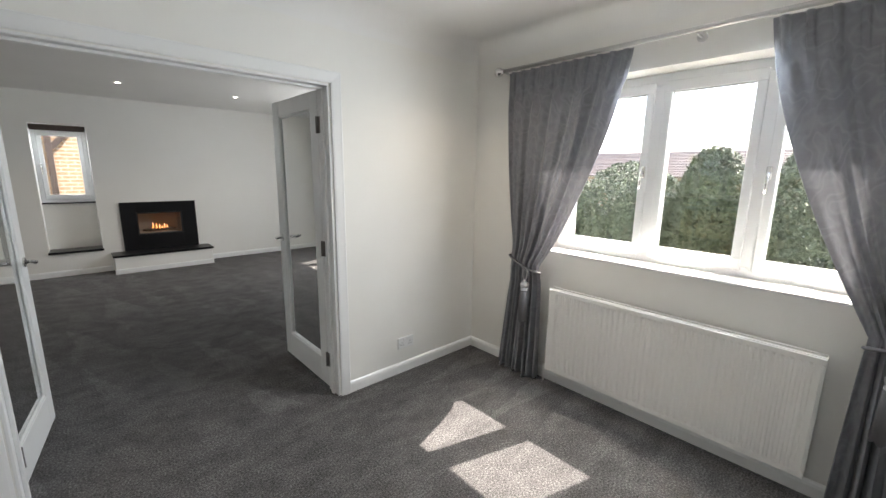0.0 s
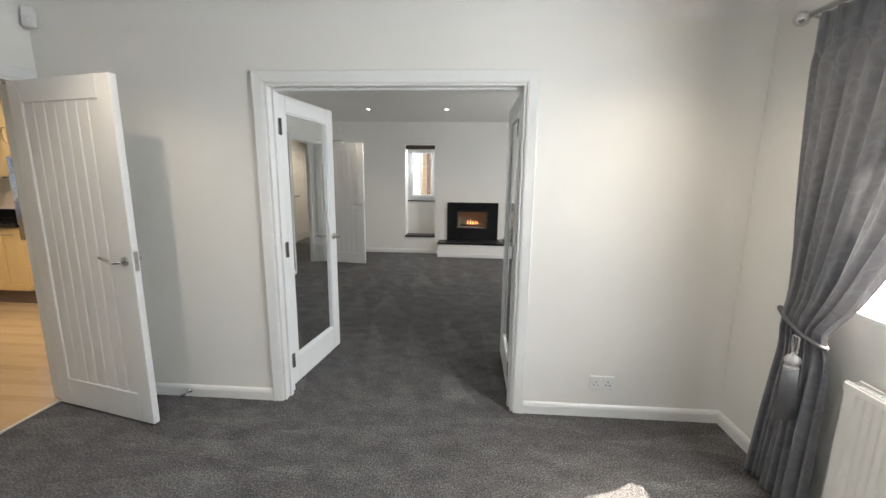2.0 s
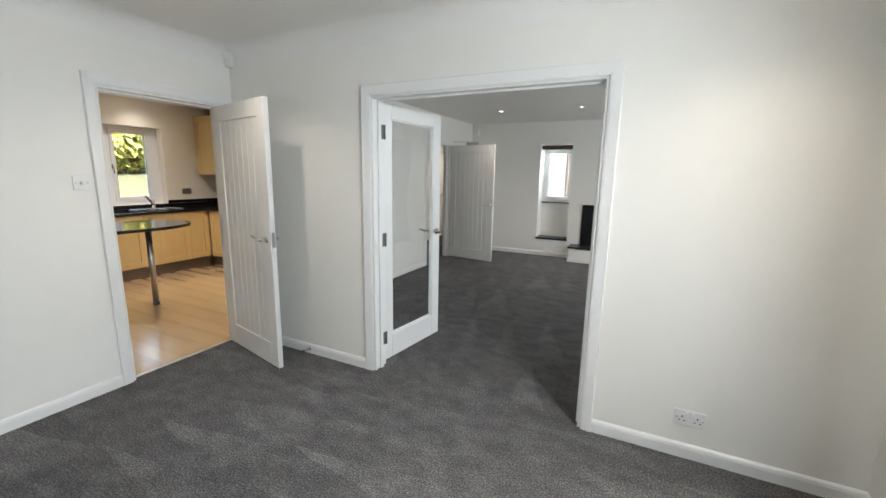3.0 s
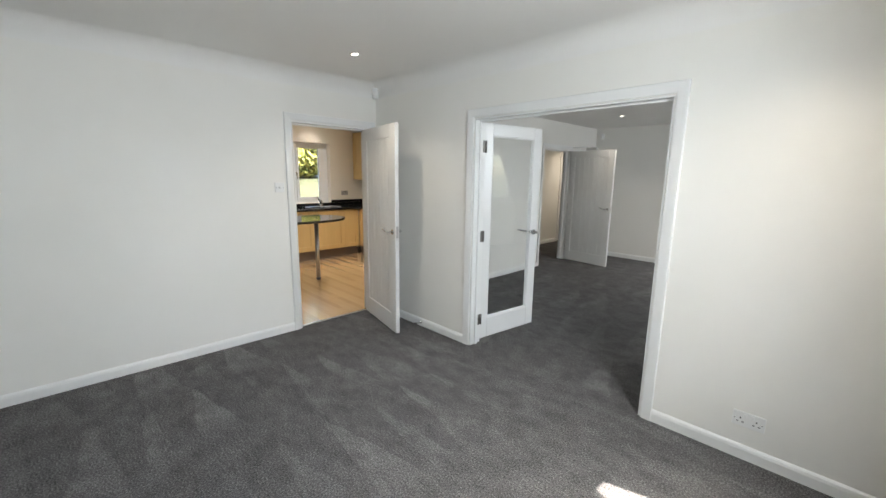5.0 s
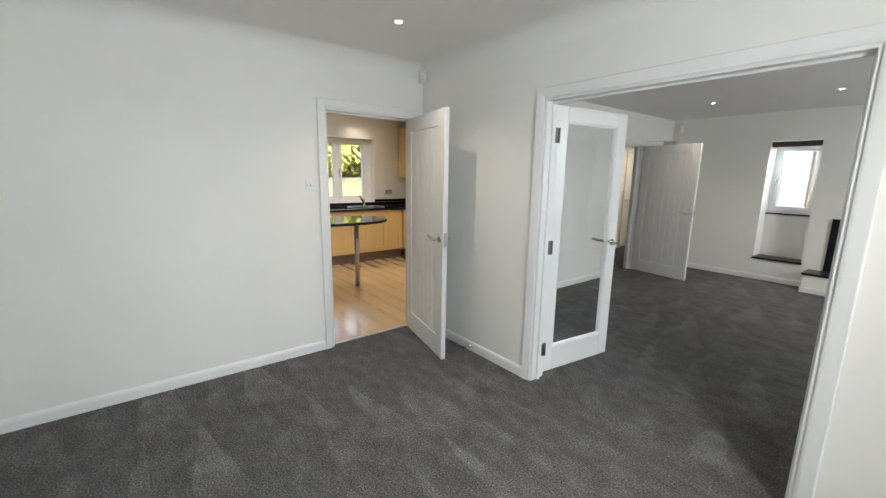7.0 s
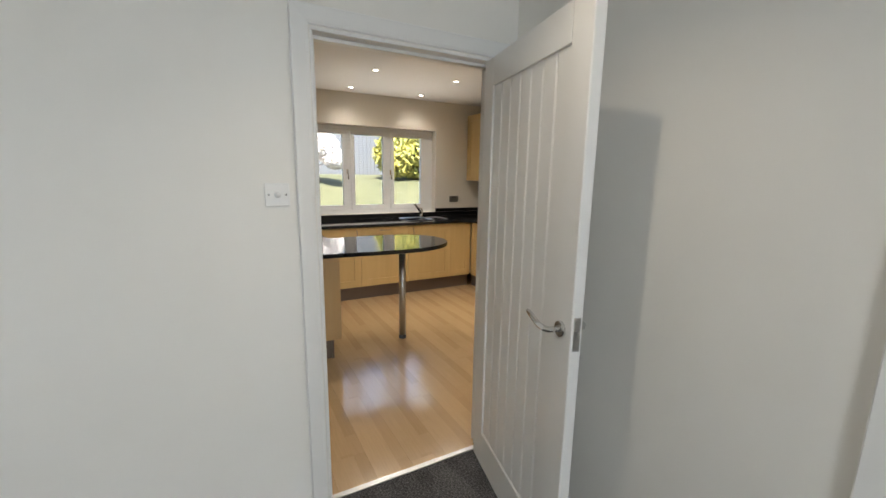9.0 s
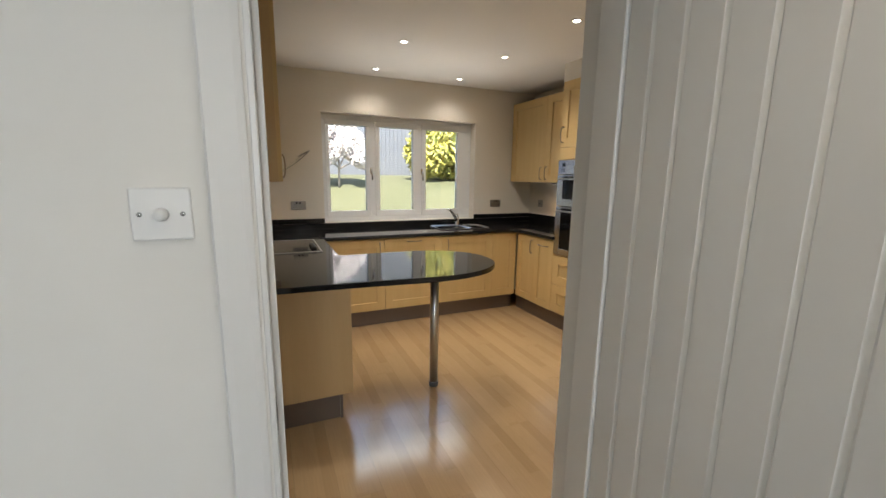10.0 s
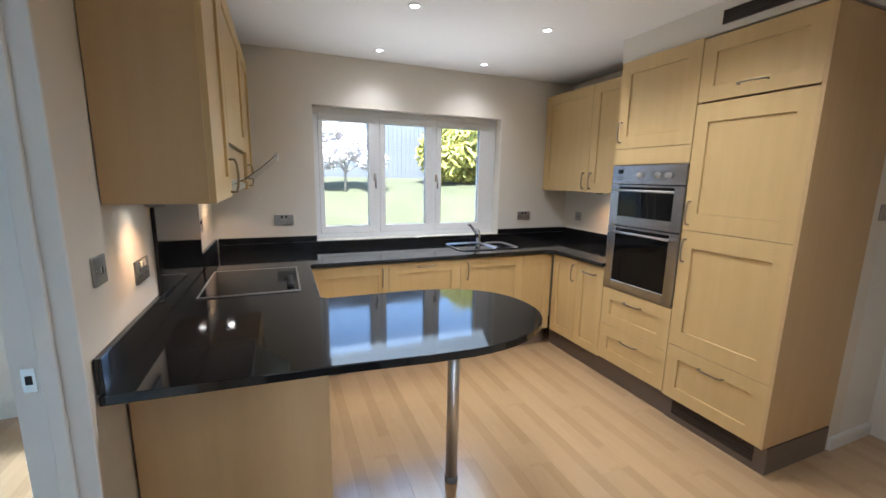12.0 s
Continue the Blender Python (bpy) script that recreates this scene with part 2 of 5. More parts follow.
def granite():
    m = material("black_granite", (0.01, 0.01, 0.011), 0.06)
    v = coords(m)
    fleck = noisy(m, v, 420.0, 3, 0.7)
    cloud = noisy(m, v, 7.0, 4)
    c = ramp(m, fleck, (0.55, (0.006, 0.006, 0.007)), (0.70, (0.022, 0.024, 0.026)), (0.80, (0.10, 0.11, 0.11)))
    link(m, mix(m, 0.25, c, ramp(m, cloud, (0.3, (0.004, 0.004, 0.004)), (0.7, (0.03, 0.03, 0.032)))), bsdf(m).inputs["Base Color"])
    link(m, ramp(m, cloud, (0.3, (0.04, 0.04, 0.04)), (0.7, (0.09, 0.09, 0.09))), bsdf(m).inputs["Roughness"])
    return m


M_GRANITE = granite()


def fabric():
    """Woven jacquard: thin scrolling lines of a shinier thread on a matt lilac-grey ground; a little daylight passes through."""
    m = material("grey_jacquard", (0.2, 0.2, 0.21), 0.6)
    scroll = noisy(m, coords(m, (1, 5.5, 3.2)), 2.2, 1.5, 0.4)
    cloud = noisy(m, coords(m, (1, 6, 6)), 3.2, 5, 0.6)
    weave = noisy(m, coords(m, (1, 90, 500)), 4.0, 2)
    line = ramp(m, scroll, (0.40, (0, 0, 0)), (0.43, (1, 1, 1)), (0.47, (0, 0, 0)), (0.53, (0, 0, 0)), (0.56, (1, 1, 1)), (0.60, (0, 0, 0)))
    ground = ramp(m, cloud, (0.38, (0.185, 0.188, 0.206)), (0.62, (0.245, 0.249, 0.270)))
    c = mix(m, line, ground, (0.272, 0.277, 0.298))
    link(m, mix(m, 1.0, c, ramp(m, weave, (0.3, (0.85, 0.85, 0.85)), (0.7, (1.12, 1.12, 1.12))), "MULTIPLY"), bsdf(m).inputs["Base Color"])
    link(m, ramp(m, line, (0.0, (0.66, 0.66, 0.66)), (1.0, (0.42, 0.42, 0.42))), bsdf(m).inputs["Roughness"])
    bsdf(m).inputs["Sheen Weight"].default_value = 0.4
    bsdf(m).inputs["Sheen Roughness"].default_value = 0.4
    bump(m, weave, 0.12, 0.002)
    thin = node(m, "ShaderNodeBsdfTranslucent", Color=(0.50, 0.50, 0.52, 1))
    both = m.node_tree.nodes.new("ShaderNodeMixShader")
    both.inputs[0].default_value = 0.30
    link(m, bsdf(m).outputs[0], both.inputs[1])
    link(m, thin.outputs[0], both.inputs[2])
    link(m, both.outputs[0], m.node_tree.nodes["Material Output"].inputs["Surface"])
    return m


M_FABRIC = fabric()


def leaves(name, dark, light):
    m = material(name, light, 0.55)
    g = m.node_tree.nodes.new("ShaderNodeNewGeometry")
    link(m, ramp(m, g.outputs["Random Per Island"], (0.0, dark), (1.0, light)), bsdf(m).inputs["Base Color"])
    return m


M_HEDGE = leaves("conifer_leaves", (0.075, 0.097, 0.062), (0.13, 0.155, 0.082))
M_SHRUB = leaves("golden_shrub_leaves", (0.11, 0.14, 0.03), (0.48, 0.43, 0.10))
M_BLOSSOM = leaves("blossom", (0.55, 0.50, 0.50), (0.75, 0.72, 0.70))
M_BARK = paint("bark", (0.10, 0.075, 0.055), (0.16, 0.12, 0.09), 0.9, 30.0, 0.5)
M_TWIG = paint("pale_twig_bark", (0.26, 0.23, 0.20), (0.34, 0.31, 0.28), 0.85, 30.0, 0.4)
M_TASSEL = paint("silver_thread", (0.42, 0.41, 0.41), (0.52, 0.51, 0.51), 0.45, 70.0, 0.5)
M_CORD = paint("twisted_cord", (0.13, 0.128, 0.14), (0.18, 0.178, 0.19), 0.6, 60.0, 0.5)


def lawn():
    m = material("lawn", (0.11, 0.16, 0.045), 0.9)
    v = coords(m)
    a = ramp(m, noisy(m, v, 0.9, 5), (0.3, (0.055, 0.068, 0.032)), (0.7, (0.115, 0.118, 0.066)))
    link(m, mix(m, 0.5, a, ramp(m, noisy(m, v, 45.0, 4, 0.7), (0.3, (0.025, 0.036, 0.014)), (0.7, (0.155, 0.15, 0.08)))), bsdf(m).inputs["Base Color"])
    bump(m, noisy(m, v, 60.0, 4, 0.7), 0.8, 0.03)
    return m


M_LAWN = lawn()


def brickwork():
    m = material("orange_brick", (0.4, 0.2, 0.1), 0.85)
    v = coords(m)
    sep = m.node_tree.nodes.new("ShaderNodeSeparateXYZ")
    com = m.node_tree.nodes.new("ShaderNodeCombineXYZ")
    link(m, v, sep.inputs[0])
    link(m, sep.outputs["X"], com.inputs["X"])
    link(m, sep.outputs["Z"], com.inputs["Y"])
    b = node(m, "ShaderNodeTexBrick", Scale=1.0, Mortar_Size=0.012, Brick_Width=0.225, Row_Height=0.075)
    b.inputs["Color1"].default_value = (0.43, 0.27, 0.155, 1)
    b.inputs["Color2"].default_value = (0.36, 0.21, 0.12, 1)
    b.inputs["Mortar"].default_value = (0.60, 0.52, 0.42, 1)
    link(m, com.outputs[0], b.inputs["Vector"])
    link(m, mix(m, 0.25, b.outputs["Color"], ramp(m, noisy(m, v, 9.0, 4), (0.3, (0.30, 0.17, 0.09)), (0.7, (0.55, 0.36, 0.22)))), bsdf(m).inputs["Base Color"])
    bump(m, b.outputs["Fac"], -0.6, 0.01)
    return m


M_BRICK = brickwork()
M_CLAD = paint("blue_grey_cladding", (0.060, 0.085, 0.130), (0.075, 0.100, 0.148), 0.6, 12.0, 0.15)
M_CLAD_PALE = paint("pale_grey_cladding", (0.090, 0.100, 0.118), (0.108, 0.120, 0.138), 0.65, 12.0, 0.15)
M_TILE = leaves("clay_roof_tile", (0.10, 0.075, 0.07), (0.17, 0.125, 0.11))
M_TARMAC = paint("tarmac", (0.045, 0.045, 0.047), (0.065, 0.065, 0.066), 0.9, 90.0, 0.4)
M_CAR = material("dark_blue_car_paint", (0.02, 0.03, 0.05), 0.2, 0.3, Coat_Weight=1.0)
M_TIMBER = paint("dark_timber", (0.05, 0.035, 0.03), (0.08, 0.055, 0.045), 0.8, 25.0, 0.3)


# ---- mesh helpers ----
def box(bm, x0, x1, y0, y1, z0, z1, bevel=0.0, segments=1):
    vs = [bm.verts.new(c) for c in ((x0, y0, z0), (x1, y0, z0), (x1, y1, z0), (x0, y1, z0), (x0, y0, z1), (x1, y0, z1), (x1, y1, z1), (x0, y1, z1))]
    fs = [bm.faces.new([vs[i] for i in q]) for q in ((3, 2, 1, 0), (4, 5, 6, 7), (0, 1, 5, 4), (1, 2, 6, 5), (2, 3, 7, 6), (3, 0, 4, 7))]
    if bevel:
        edges = list({e for f in fs for e in f.edges})
        bmesh.ops.bevel(bm, geom=edges, offset=bevel, segments=segments, profile=0.5, affect="EDGES")
    return bm


def boxes(*specs, bevel=0.0, segments=1):
    bm = bmesh.new()
    for s in specs:
        one = bmesh.new()
        box(one, *s, bevel=bevel, segments=segments)
        me = bpy.data.meshes.new("t")
        one.to_mesh(me)
        one.free()
        bm.from_mesh(me)
        bpy.data.meshes.remove(me)
    return bm


def tube(bm, pts, r, seg=10, caps=True):
    """A round bar along the points; r is one radius or one for each point."""
    pts = [Vector(p) for p in pts]
    rs = r if isinstance(r, (list, tuple)) else [r] * len(pts)
    rings, up = [], None
    for i, p in enumerate(pts):
        d = (pts[min(i + 1, len(pts) - 1)] - pts[max(i - 1, 0)]).normalized()
        if up is None:
            up = d.orthogonal().normalized()
        side = d.cross(up).normalized()
        up = side.cross(d).normalized()
        rings.append([bm.verts.new(p + rs[i] * (math.cos(a) * up + math.sin(a) * side)) for a in (2 * math.pi * k / seg for k in range(seg))])
    for a, b in zip(rings, rings[1:]):
        for k in range(seg):
            bm.faces.new((a[k], a[(k + 1) % seg], b[(k + 1) % seg], b[k])).smooth = True
    if caps:
        bm.faces.new(rings[0][::-1])
        bm.faces.new(rings[-1])
    return bm


def lathe(bm, profile, seg=24, centre=(0, 0, 0), axis="z"):
    """A turned shape from (radius, height) pairs."""
    rings = []
    for r, h in profile:
        ring = []
        for k in range(seg):
            a = 2 * math.pi * k / seg
            c = (max(r, 1e-4) * math.cos(a), max(r, 1e-4) * math.sin(a), h)
            if axis == "y":
                c = (c[0], c[2], c[1])
            elif axis == "x":
                c = (c[2], c[0], c[1])
            ring.append(bm.verts.new(Vector(centre) + Vector(c)))
        rings.append(ring)
    for a, b in zip(rings, rings[1:]):
        for k in range(seg):
            bm.faces.new((a[k], a[(k + 1) % seg], b[(k + 1) % seg], b[k])).smooth = True
    bm.faces.new(rings[0][::-1])
    bm.faces.new(rings[-1])
    bmesh.ops.recalc_face_normals(bm, faces=bm.faces)
    return bm


def prism(bm, outline, z0, z1):
    lo = [bm.verts.new((x, y, z0)) for x, y in outline]
    hi = [bm.verts.new((x, y, z1)) for x, y in outline]
    n = len(outline)
    bm.faces.new(lo[::-1])
    bm.faces.new(hi)
    for i in range(n):
        bm.faces.new((lo[i], lo[(i + 1) % n], hi[(i + 1) % n], hi[i]))
    bmesh.ops.recalc_face_normals(bm, faces=bm.faces)
    return bm


def part(name, bm, mat, parent=None, label="", m=None):
    me = bpy.data.meshes.new(name)
    bm.to_mesh(me)
    bm.free()
    me.materials.append(mat)
    ob = new(name, me)
    if parent is not None:
        ob.parent = parent
    if m is not None:
        ob.matrix_basis = m
    if label:
        tagged(ob, label)
    return ob


def thing(name, m, label, category, group=""):
    ob = new(name)
    ob.matrix_basis = m
    return tagged(ob, label, category, group)


def structure(name, bm, mat, label="", category=""):
    return tagged(part(name, bm, mat), label, category, "", "structure")


def wall(name, axis, c0, c1, a0, a1, z0, z1, holes, mat, label, bm=None):
    """A wall between c0 and c1 across its thickness, from a0 to a1 along it, with openings (a, a, z, z) through it."""
    cuts = sorted({a0, a1, *(h[0] for h in holes), *(h[1] for h in holes)})
    spans = []
    for lo, hi in zip(cuts, cuts[1:]):
        gaps = sorted((h[2], h[3]) for h in holes if h[0] <= lo and h[1] >= hi)
        z = z0
        for g0, g1 in gaps:
            if g0 > z:
                spans.append((lo, hi, z, g0))
            z = g1
        if z < z1:
            spans.append((lo, hi, z, z1))
    specs = [(c0, c1, lo, hi, a, b) if axis == "x" else (lo, hi, c0, c1, a, b) for lo, hi, a, b in spans]
    bm = boxes(*specs)
    bmesh.ops.remove_doubles(bm, verts=bm.verts, dist=1e-5)
    return structure(name, bm, mat, label, "wall")


# ---- large structure ----
XW, XE, YN, YS = -1.53, 2.667, 2.478, -0.635     # dining room faces
YLS, YLN, XLE = 2.61, 7.72, 4.0                  # living room faces
XKW, XKE, YKS, YKN = -5.08, -1.65, 1.33, 4.70    # kitchen faces
TOP = 2.85
KDOOR = (1.536, 2.379)
FRENCH = (-0.114, 1.390)
LDOOR = (5.86, 6.71)
UDOOR = (-2.79, -2.03)
HEAD, HEAD_F = 2.005, 2.002
WIN_D = (0.02, 1.79, 0.955, 2.085)
WIN_K = (2.105, 3.872, 0.972, 2.097)
WIN_U = (-0.04, 1.08, 0.97, 2.10)
WIN_L = (4.73, 6.50, 0.955, 2.085)
RECESS = (-0.155, 0.41, 0.33, 2.06)

wall("wall_dining_west", "x", XKE, XW, YS - 0.3, YN, 0, TOP, [(*KDOOR, 0, HEAD)], M_WALL, "white painted plaster wall with the kitchen doorway")
wall("wall_dining_north", "y", YN, YLS, XKE, XLE, 0, TOP, [(*FRENCH, 0, HEAD_F)], M_WALL, "white painted plaster wall with the double doorway")
wall("wall_dining_east", "x", XE, XE + 0.3, YS - 0.3, YN, 0, TOP, [WIN_D], M_WALL, "white painted plaster wall under a wide window")
wall("wall_dining_south", "y", YS - 0.3, YS, XW, XE, 0, TOP, [], M_WALL, "white painted plaster wall")
wall("wall_living_west", "x", XKE, XW, YLS, 10.0, 0, TOP, [(*LDOOR, 0, HEAD)], M_WALL, "white painted plaster wall with the hall doorway")
wall("wall_living_north", "y", YLN, YLN + 0.5, XW, XLE, 0, TOP, [RECESS, (0.84, 1.42, 0.50, 0.835)], M_WALL, "white painted plaster wall with a window recess")
wall("wall_living_east", "x", XLE, XLE + 0.3, YN, YLN + 0.5, 0, TOP, [WIN_L], M_WALL, "white painted plaster wall")
wall("wall_kitchen_west", "x", XKW - 0.3, XKW, -1.3, YKN + 0.2, 0, TOP, [WIN_K, WIN_U], M_WALL_KITCHEN, "cream painted wall with the garden window")
wall("wall_kitchen_south", "y", 1.19, YKS, XKW, XKE, 0, TOP, [(*UDOOR, 0, HEAD)], M_WALL_KITCHEN, "cream painted wall with the utility doorway")
wall("wall_kitchen_north", "y", YKN, YKN + 0.12, XKW, -2.62, 0, TOP, [], M_WALL_KITCHEN, "cream painted wall behind the oven units")
wall("wall_kitchen_east", "x", XKE - 0.004, XKE, 1.33, 5.16, 0, TOP, [(*KDOOR, 0, HEAD)], M_WALL_KITCHEN, "cream painted wall")
wall("wall_passage_west", "x", -2.74, -2.62, YKN + 0.12, 5.28, 0, TOP, [], M_WALL, "white painted passage wall")
wall("wall_passage_north", "y", 5.16, 5.28, -2.62, XKE, 0, TOP, [(-2.45, -1.69, 0, HEAD)], M_WALL, "white painted passage wall with a doorway")
wall("wall_hall_west", "x", -2.86, -2.74, 5.28, 10.0, 0, TOP, [(8.60, 9.36, 0, HEAD)], M_WALL, "white painted hall wall with a doorway")
wall("wall_utility_south", "y", -1.5, -1.3, XKW - 0.3, XKE, 0, TOP, [], M_WALL_UTILITY, "pale blue painted wall")
wall("wall_utility_lining", "x", XKW, XKW + 0.004, -1.3, 1.19, 0, TOP, [WIN_U], M_WALL_UTILITY, "pale blue painted wall round the window")
wall("wall_utility_east", "x", XKE - 0.004, XKE, -1.3, 1.19, 0, TOP, [], M_WALL_UTILITY, "pale blue painted wall")
wall("wall_hall_north", "y", 10.0, 10.2, -2.86, XW, 0, TOP, [], M_WALL, "white painted hall end wall")

structure("floor_dining", boxes((XW - 0.045, XE, YS, YN + 0.066, -0.1, 0)), M_CARPET, "dark grey twist pile carpet with brushed marks", "carpet")
structure("floor_living", boxes((XW - 0.02, XLE, YN + 0.066, YLN, -0.1, 0)), M_CARPET_LIVING, "dark grey twist pile carpet with brushed marks", "carpet")
structure("floor_hall", boxes((-2.86, XW - 0.02, 5.16, 10.0, -0.1, 0)), M_CARPET, "dark grey twist pile carpet", "carpet")
structure("floor_kitchen", boxes((XKW, XW - 0.045, -1.3, 5.16, -0.12, -0.009)), M_DARK, "dark subfloor under the laminate", "floor")
structure("ceiling_kitchen", boxes((XKW, XKE - 0.004, YKS, 5.16, CEIL_K, CEIL_K + 0.05)), M_CEILING, "white painted ceiling", "ceiling")
structure("ceiling_utility", boxes((XKW, XKE - 0.004, -1.3, 1.19, CEIL_K, CEIL_K + 0.05)), M_CEILING, "white painted ceiling", "ceiling")
structure("ceiling_living", boxes((XW, XLE, YLS, YLN, CEIL_L, CEIL_L + 0.05)), M_CEILING, "white painted ceiling", "ceiling")
structure("ceiling_hall", boxes((-2.74, XKE, 5.28, 10.0, CEIL_L, CEIL_L + 0.05)), M_CEILING, "white painted ceiling", "ceiling")
# Unseen slab, added to shut the rooms off from the sky.
structure("roof_slab", boxes((XKW - 0.5, XE + 0.3, -1.8, YN, TOP, TOP + 0.2), (XW, XLE + 0.3, YN, YLN + 0.5, TOP, TOP + 0.2), (XKW - 0.5, XW, YN, 10.2, TOP, TOP + 0.2)), M_TARMAC, "plain unseen slab closing the rooms from above", "roof")


def coved_ceiling():
    """Dining room ceiling that curves down into its four walls."""
    bm, r, n = bmesh.new(), 0.14, 16
    rings = []
    for k in range(n + 1):
        a = math.pi / 2 * k / n
        d, z = r - r * math.cos(a), CEIL_D - r + r * math.sin(a)
        rings.append([bm.verts.new(c) for c in ((XW + d, YS + d, z), (XE - d, YS + d, z), (XE - d, YN - d, z), (XW + d, YN - d, z))])
    for a, b in zip(rings, rings[1:]):
        for k in range(4):
            bm.faces.new((a[k], b[k], b[(k + 1) % 4], a[(k + 1) % 4])).smooth = False
    bm.faces.new(rings[-1][::-1])
    box(bm, XW, XE, YS, YN, CEIL_D + 0.01, CEIL_D + 0.05)
    structure("ceiling_dining", bm, M_CEILING, "white ceiling with a plain coved edge", "ceiling")


coved_ceiling()


# ---- trim ----
def skirting(name, x0, y0, x1, y1, nx, ny, mat=M_GLOSS):
    """Painted skirting along a wall face, its thickness towards (nx, ny)."""
    prof = [(0, 0), (0.016, 0), (0.016, 0.055), (0.012, 0.07), (0.005, 0.078), (0, 0.08)]
    bm = bmesh.new()
    ends = [[bm.verts.new((x + nx * d, y + ny * d, z)) for d, z in prof] for x, y in ((x0, y0), (x1, y1))]
    for i in range(len(prof)):
        j = (i + 1) % len(prof)
        bm.faces.new((ends[0][i], ends[0][j], ends[1][j], ends[1][i]))
    bm.faces.new(ends[0])
    bm.faces.new(ends[1][::-1])
    bmesh.ops.recalc_face_normals(bm, faces=bm.faces)
    return structure(name, bm, mat, "white gloss painted skirting board", "skirting")


AW = 0.064
skirting("baseboard_dining_west", XW, YS, XW, KDOOR[0] - AW, 1, 0)
skirting("baseboard_dining_west_end", XW, KDOOR[1] + AW, XW, YN, 1, 0)
skirting("baseboard_dining_north_west", XW + 0.018, YN, FRENCH[0] - AW, YN, 0, -1)
skirting("baseboard_dining_north_east", FRENCH[1] + AW, YN, XE, YN, 0, -1)
skirting("baseboard_dining_east", XE, YS, XE, YN - 0.018, -1, 0)
skirting("baseboard_dining_south", XW + 0.018, YS, XE - 0.018, YS, 0, 1)
skirting("baseboard_living_north_west", XW, YLN, 0.49, YLN, 0, -1)
skirting("baseboard_living_north_east", 1.74, YLN, XLE, YLN, 0, -1)
skirting("baseboard_living_west_south", XW, YLS, XW, LDOOR[0] - AW, 1, 0)
skirting("baseboard_living_west_north", XW, LDOOR[1] + AW, XW, YLN - 0.018, 1, 0)
skirting("baseboard_hall", -2.74, 5.3, -2.74, 8.52, 1, 0)
skirting("baseboard_passage", -2.62, YKN + 0.02, -2.62, 5.16, 1, 0)


def architrave(name, axis, face, out, a0, a1, head):
    """Moulded door surround on a wall face: three mitred lengths with a stepped section."""
    bm = bmesh.new()
    prof = [(0.0, 0.0), (0.0, 0.012), (0.012, 0.016), (0.030, 0.018), (0.048, 0.020), (0.060, 0.022), (AW, 0.018), (AW, 0.0)]
    off = 0.006

    def ring(corner):
        vs = []
        for w, t in prof:
            d = off + w
            a, z = {"bl": (a0 - d, 0.0), "tl": (a0 - d, head + d), "tr": (a1 + d, head + d), "br": (a1 + d, 0.0)}[corner]
            c = face + out * t
            vs.append(bm.verts.new((c, a, z) if axis == "x" else (a, c, z)))
        return vs
    rings = [ring(c) for c in ("bl", "tl", "tr", "br")]
    for p, q in zip(rings, rings[1:]):
        for i in range(len(prof)):
            j = (i + 1) % len(prof)
            bm.faces.new((p[i], p[j], q[j], q[i]))
    bmesh.ops.recalc_face_normals(bm, faces=bm.faces)
    return structure(name, bm, M_GLOSS, "white gloss painted moulded architrave", "architrave")


def lining(name, axis, c0, c1, a0, a1, head, stop):
    """Door lining with its stop bead."""
    t = 0.012
    s = [(c0, c1, a0, a0 + t, 0, head - t), (c0, c1, a1 - t, a1, 0, head - t), (c0, c1, a0, a1, head - t, head)]
    s += [(stop, stop + 0.035, a0 + t, a0 + 0.026, 0, head - 0.026), (stop, stop + 0.035, a1 - 0.026, a1 - t, 0, head - 0.026), (stop, stop + 0.035, a0 + t, a1 - t, head - 0.026, head - t)]
    if axis == "y":
        s = [(a, b, c, d, e, f) for c, d, a, b, e, f in s]
    return structure(name, boxes(*s, bevel=0.002), M_GLOSS, "white gloss painted door lining", "door frame")


architrave("trim_kitchen_door", "x", XW, 1, *KDOOR, HEAD)
architrave("trim_kitchen_door_back", "x", XKE - 0.004, -1, *KDOOR, HEAD)
architrave("trim_french_door", "y", YN, -1, *FRENCH, HEAD_F)
architrave("trim_french_door_back", "y", YLS, 1, *FRENCH, HEAD_F)
architrave("trim_living_door", "x", XW, 1, *LDOOR, HEAD)
architrave("trim_hall_door", "x", -2.74, 1, 8.60, 9.36, HEAD)
architrave("trim_passage_door", "y", 5.16, -1, -2.45, -1.69 - 0.04, HEAD)
lining("door_frame_kitchen", "x", XKE - 0.006, XW + 0.002, *KDOOR, HEAD, XW - 0.085)
lining("door_frame_french", "y", YN - 0.002, YLS + 0.002, *FRENCH, HEAD_F, YLS - 0.085)
lining("door_frame_living", "x", XKE - 0.002, XW + 0.002, *LDOOR, HEAD, XW - 0.085)
lining("door_frame_utility", "y", 1.188, YKS + 0.002, *UDOOR, HEAD, 1.25)
lining("door_frame_hall", "x", -2.862, -2.738, 8.60, 9.36, HEAD, -2.84)


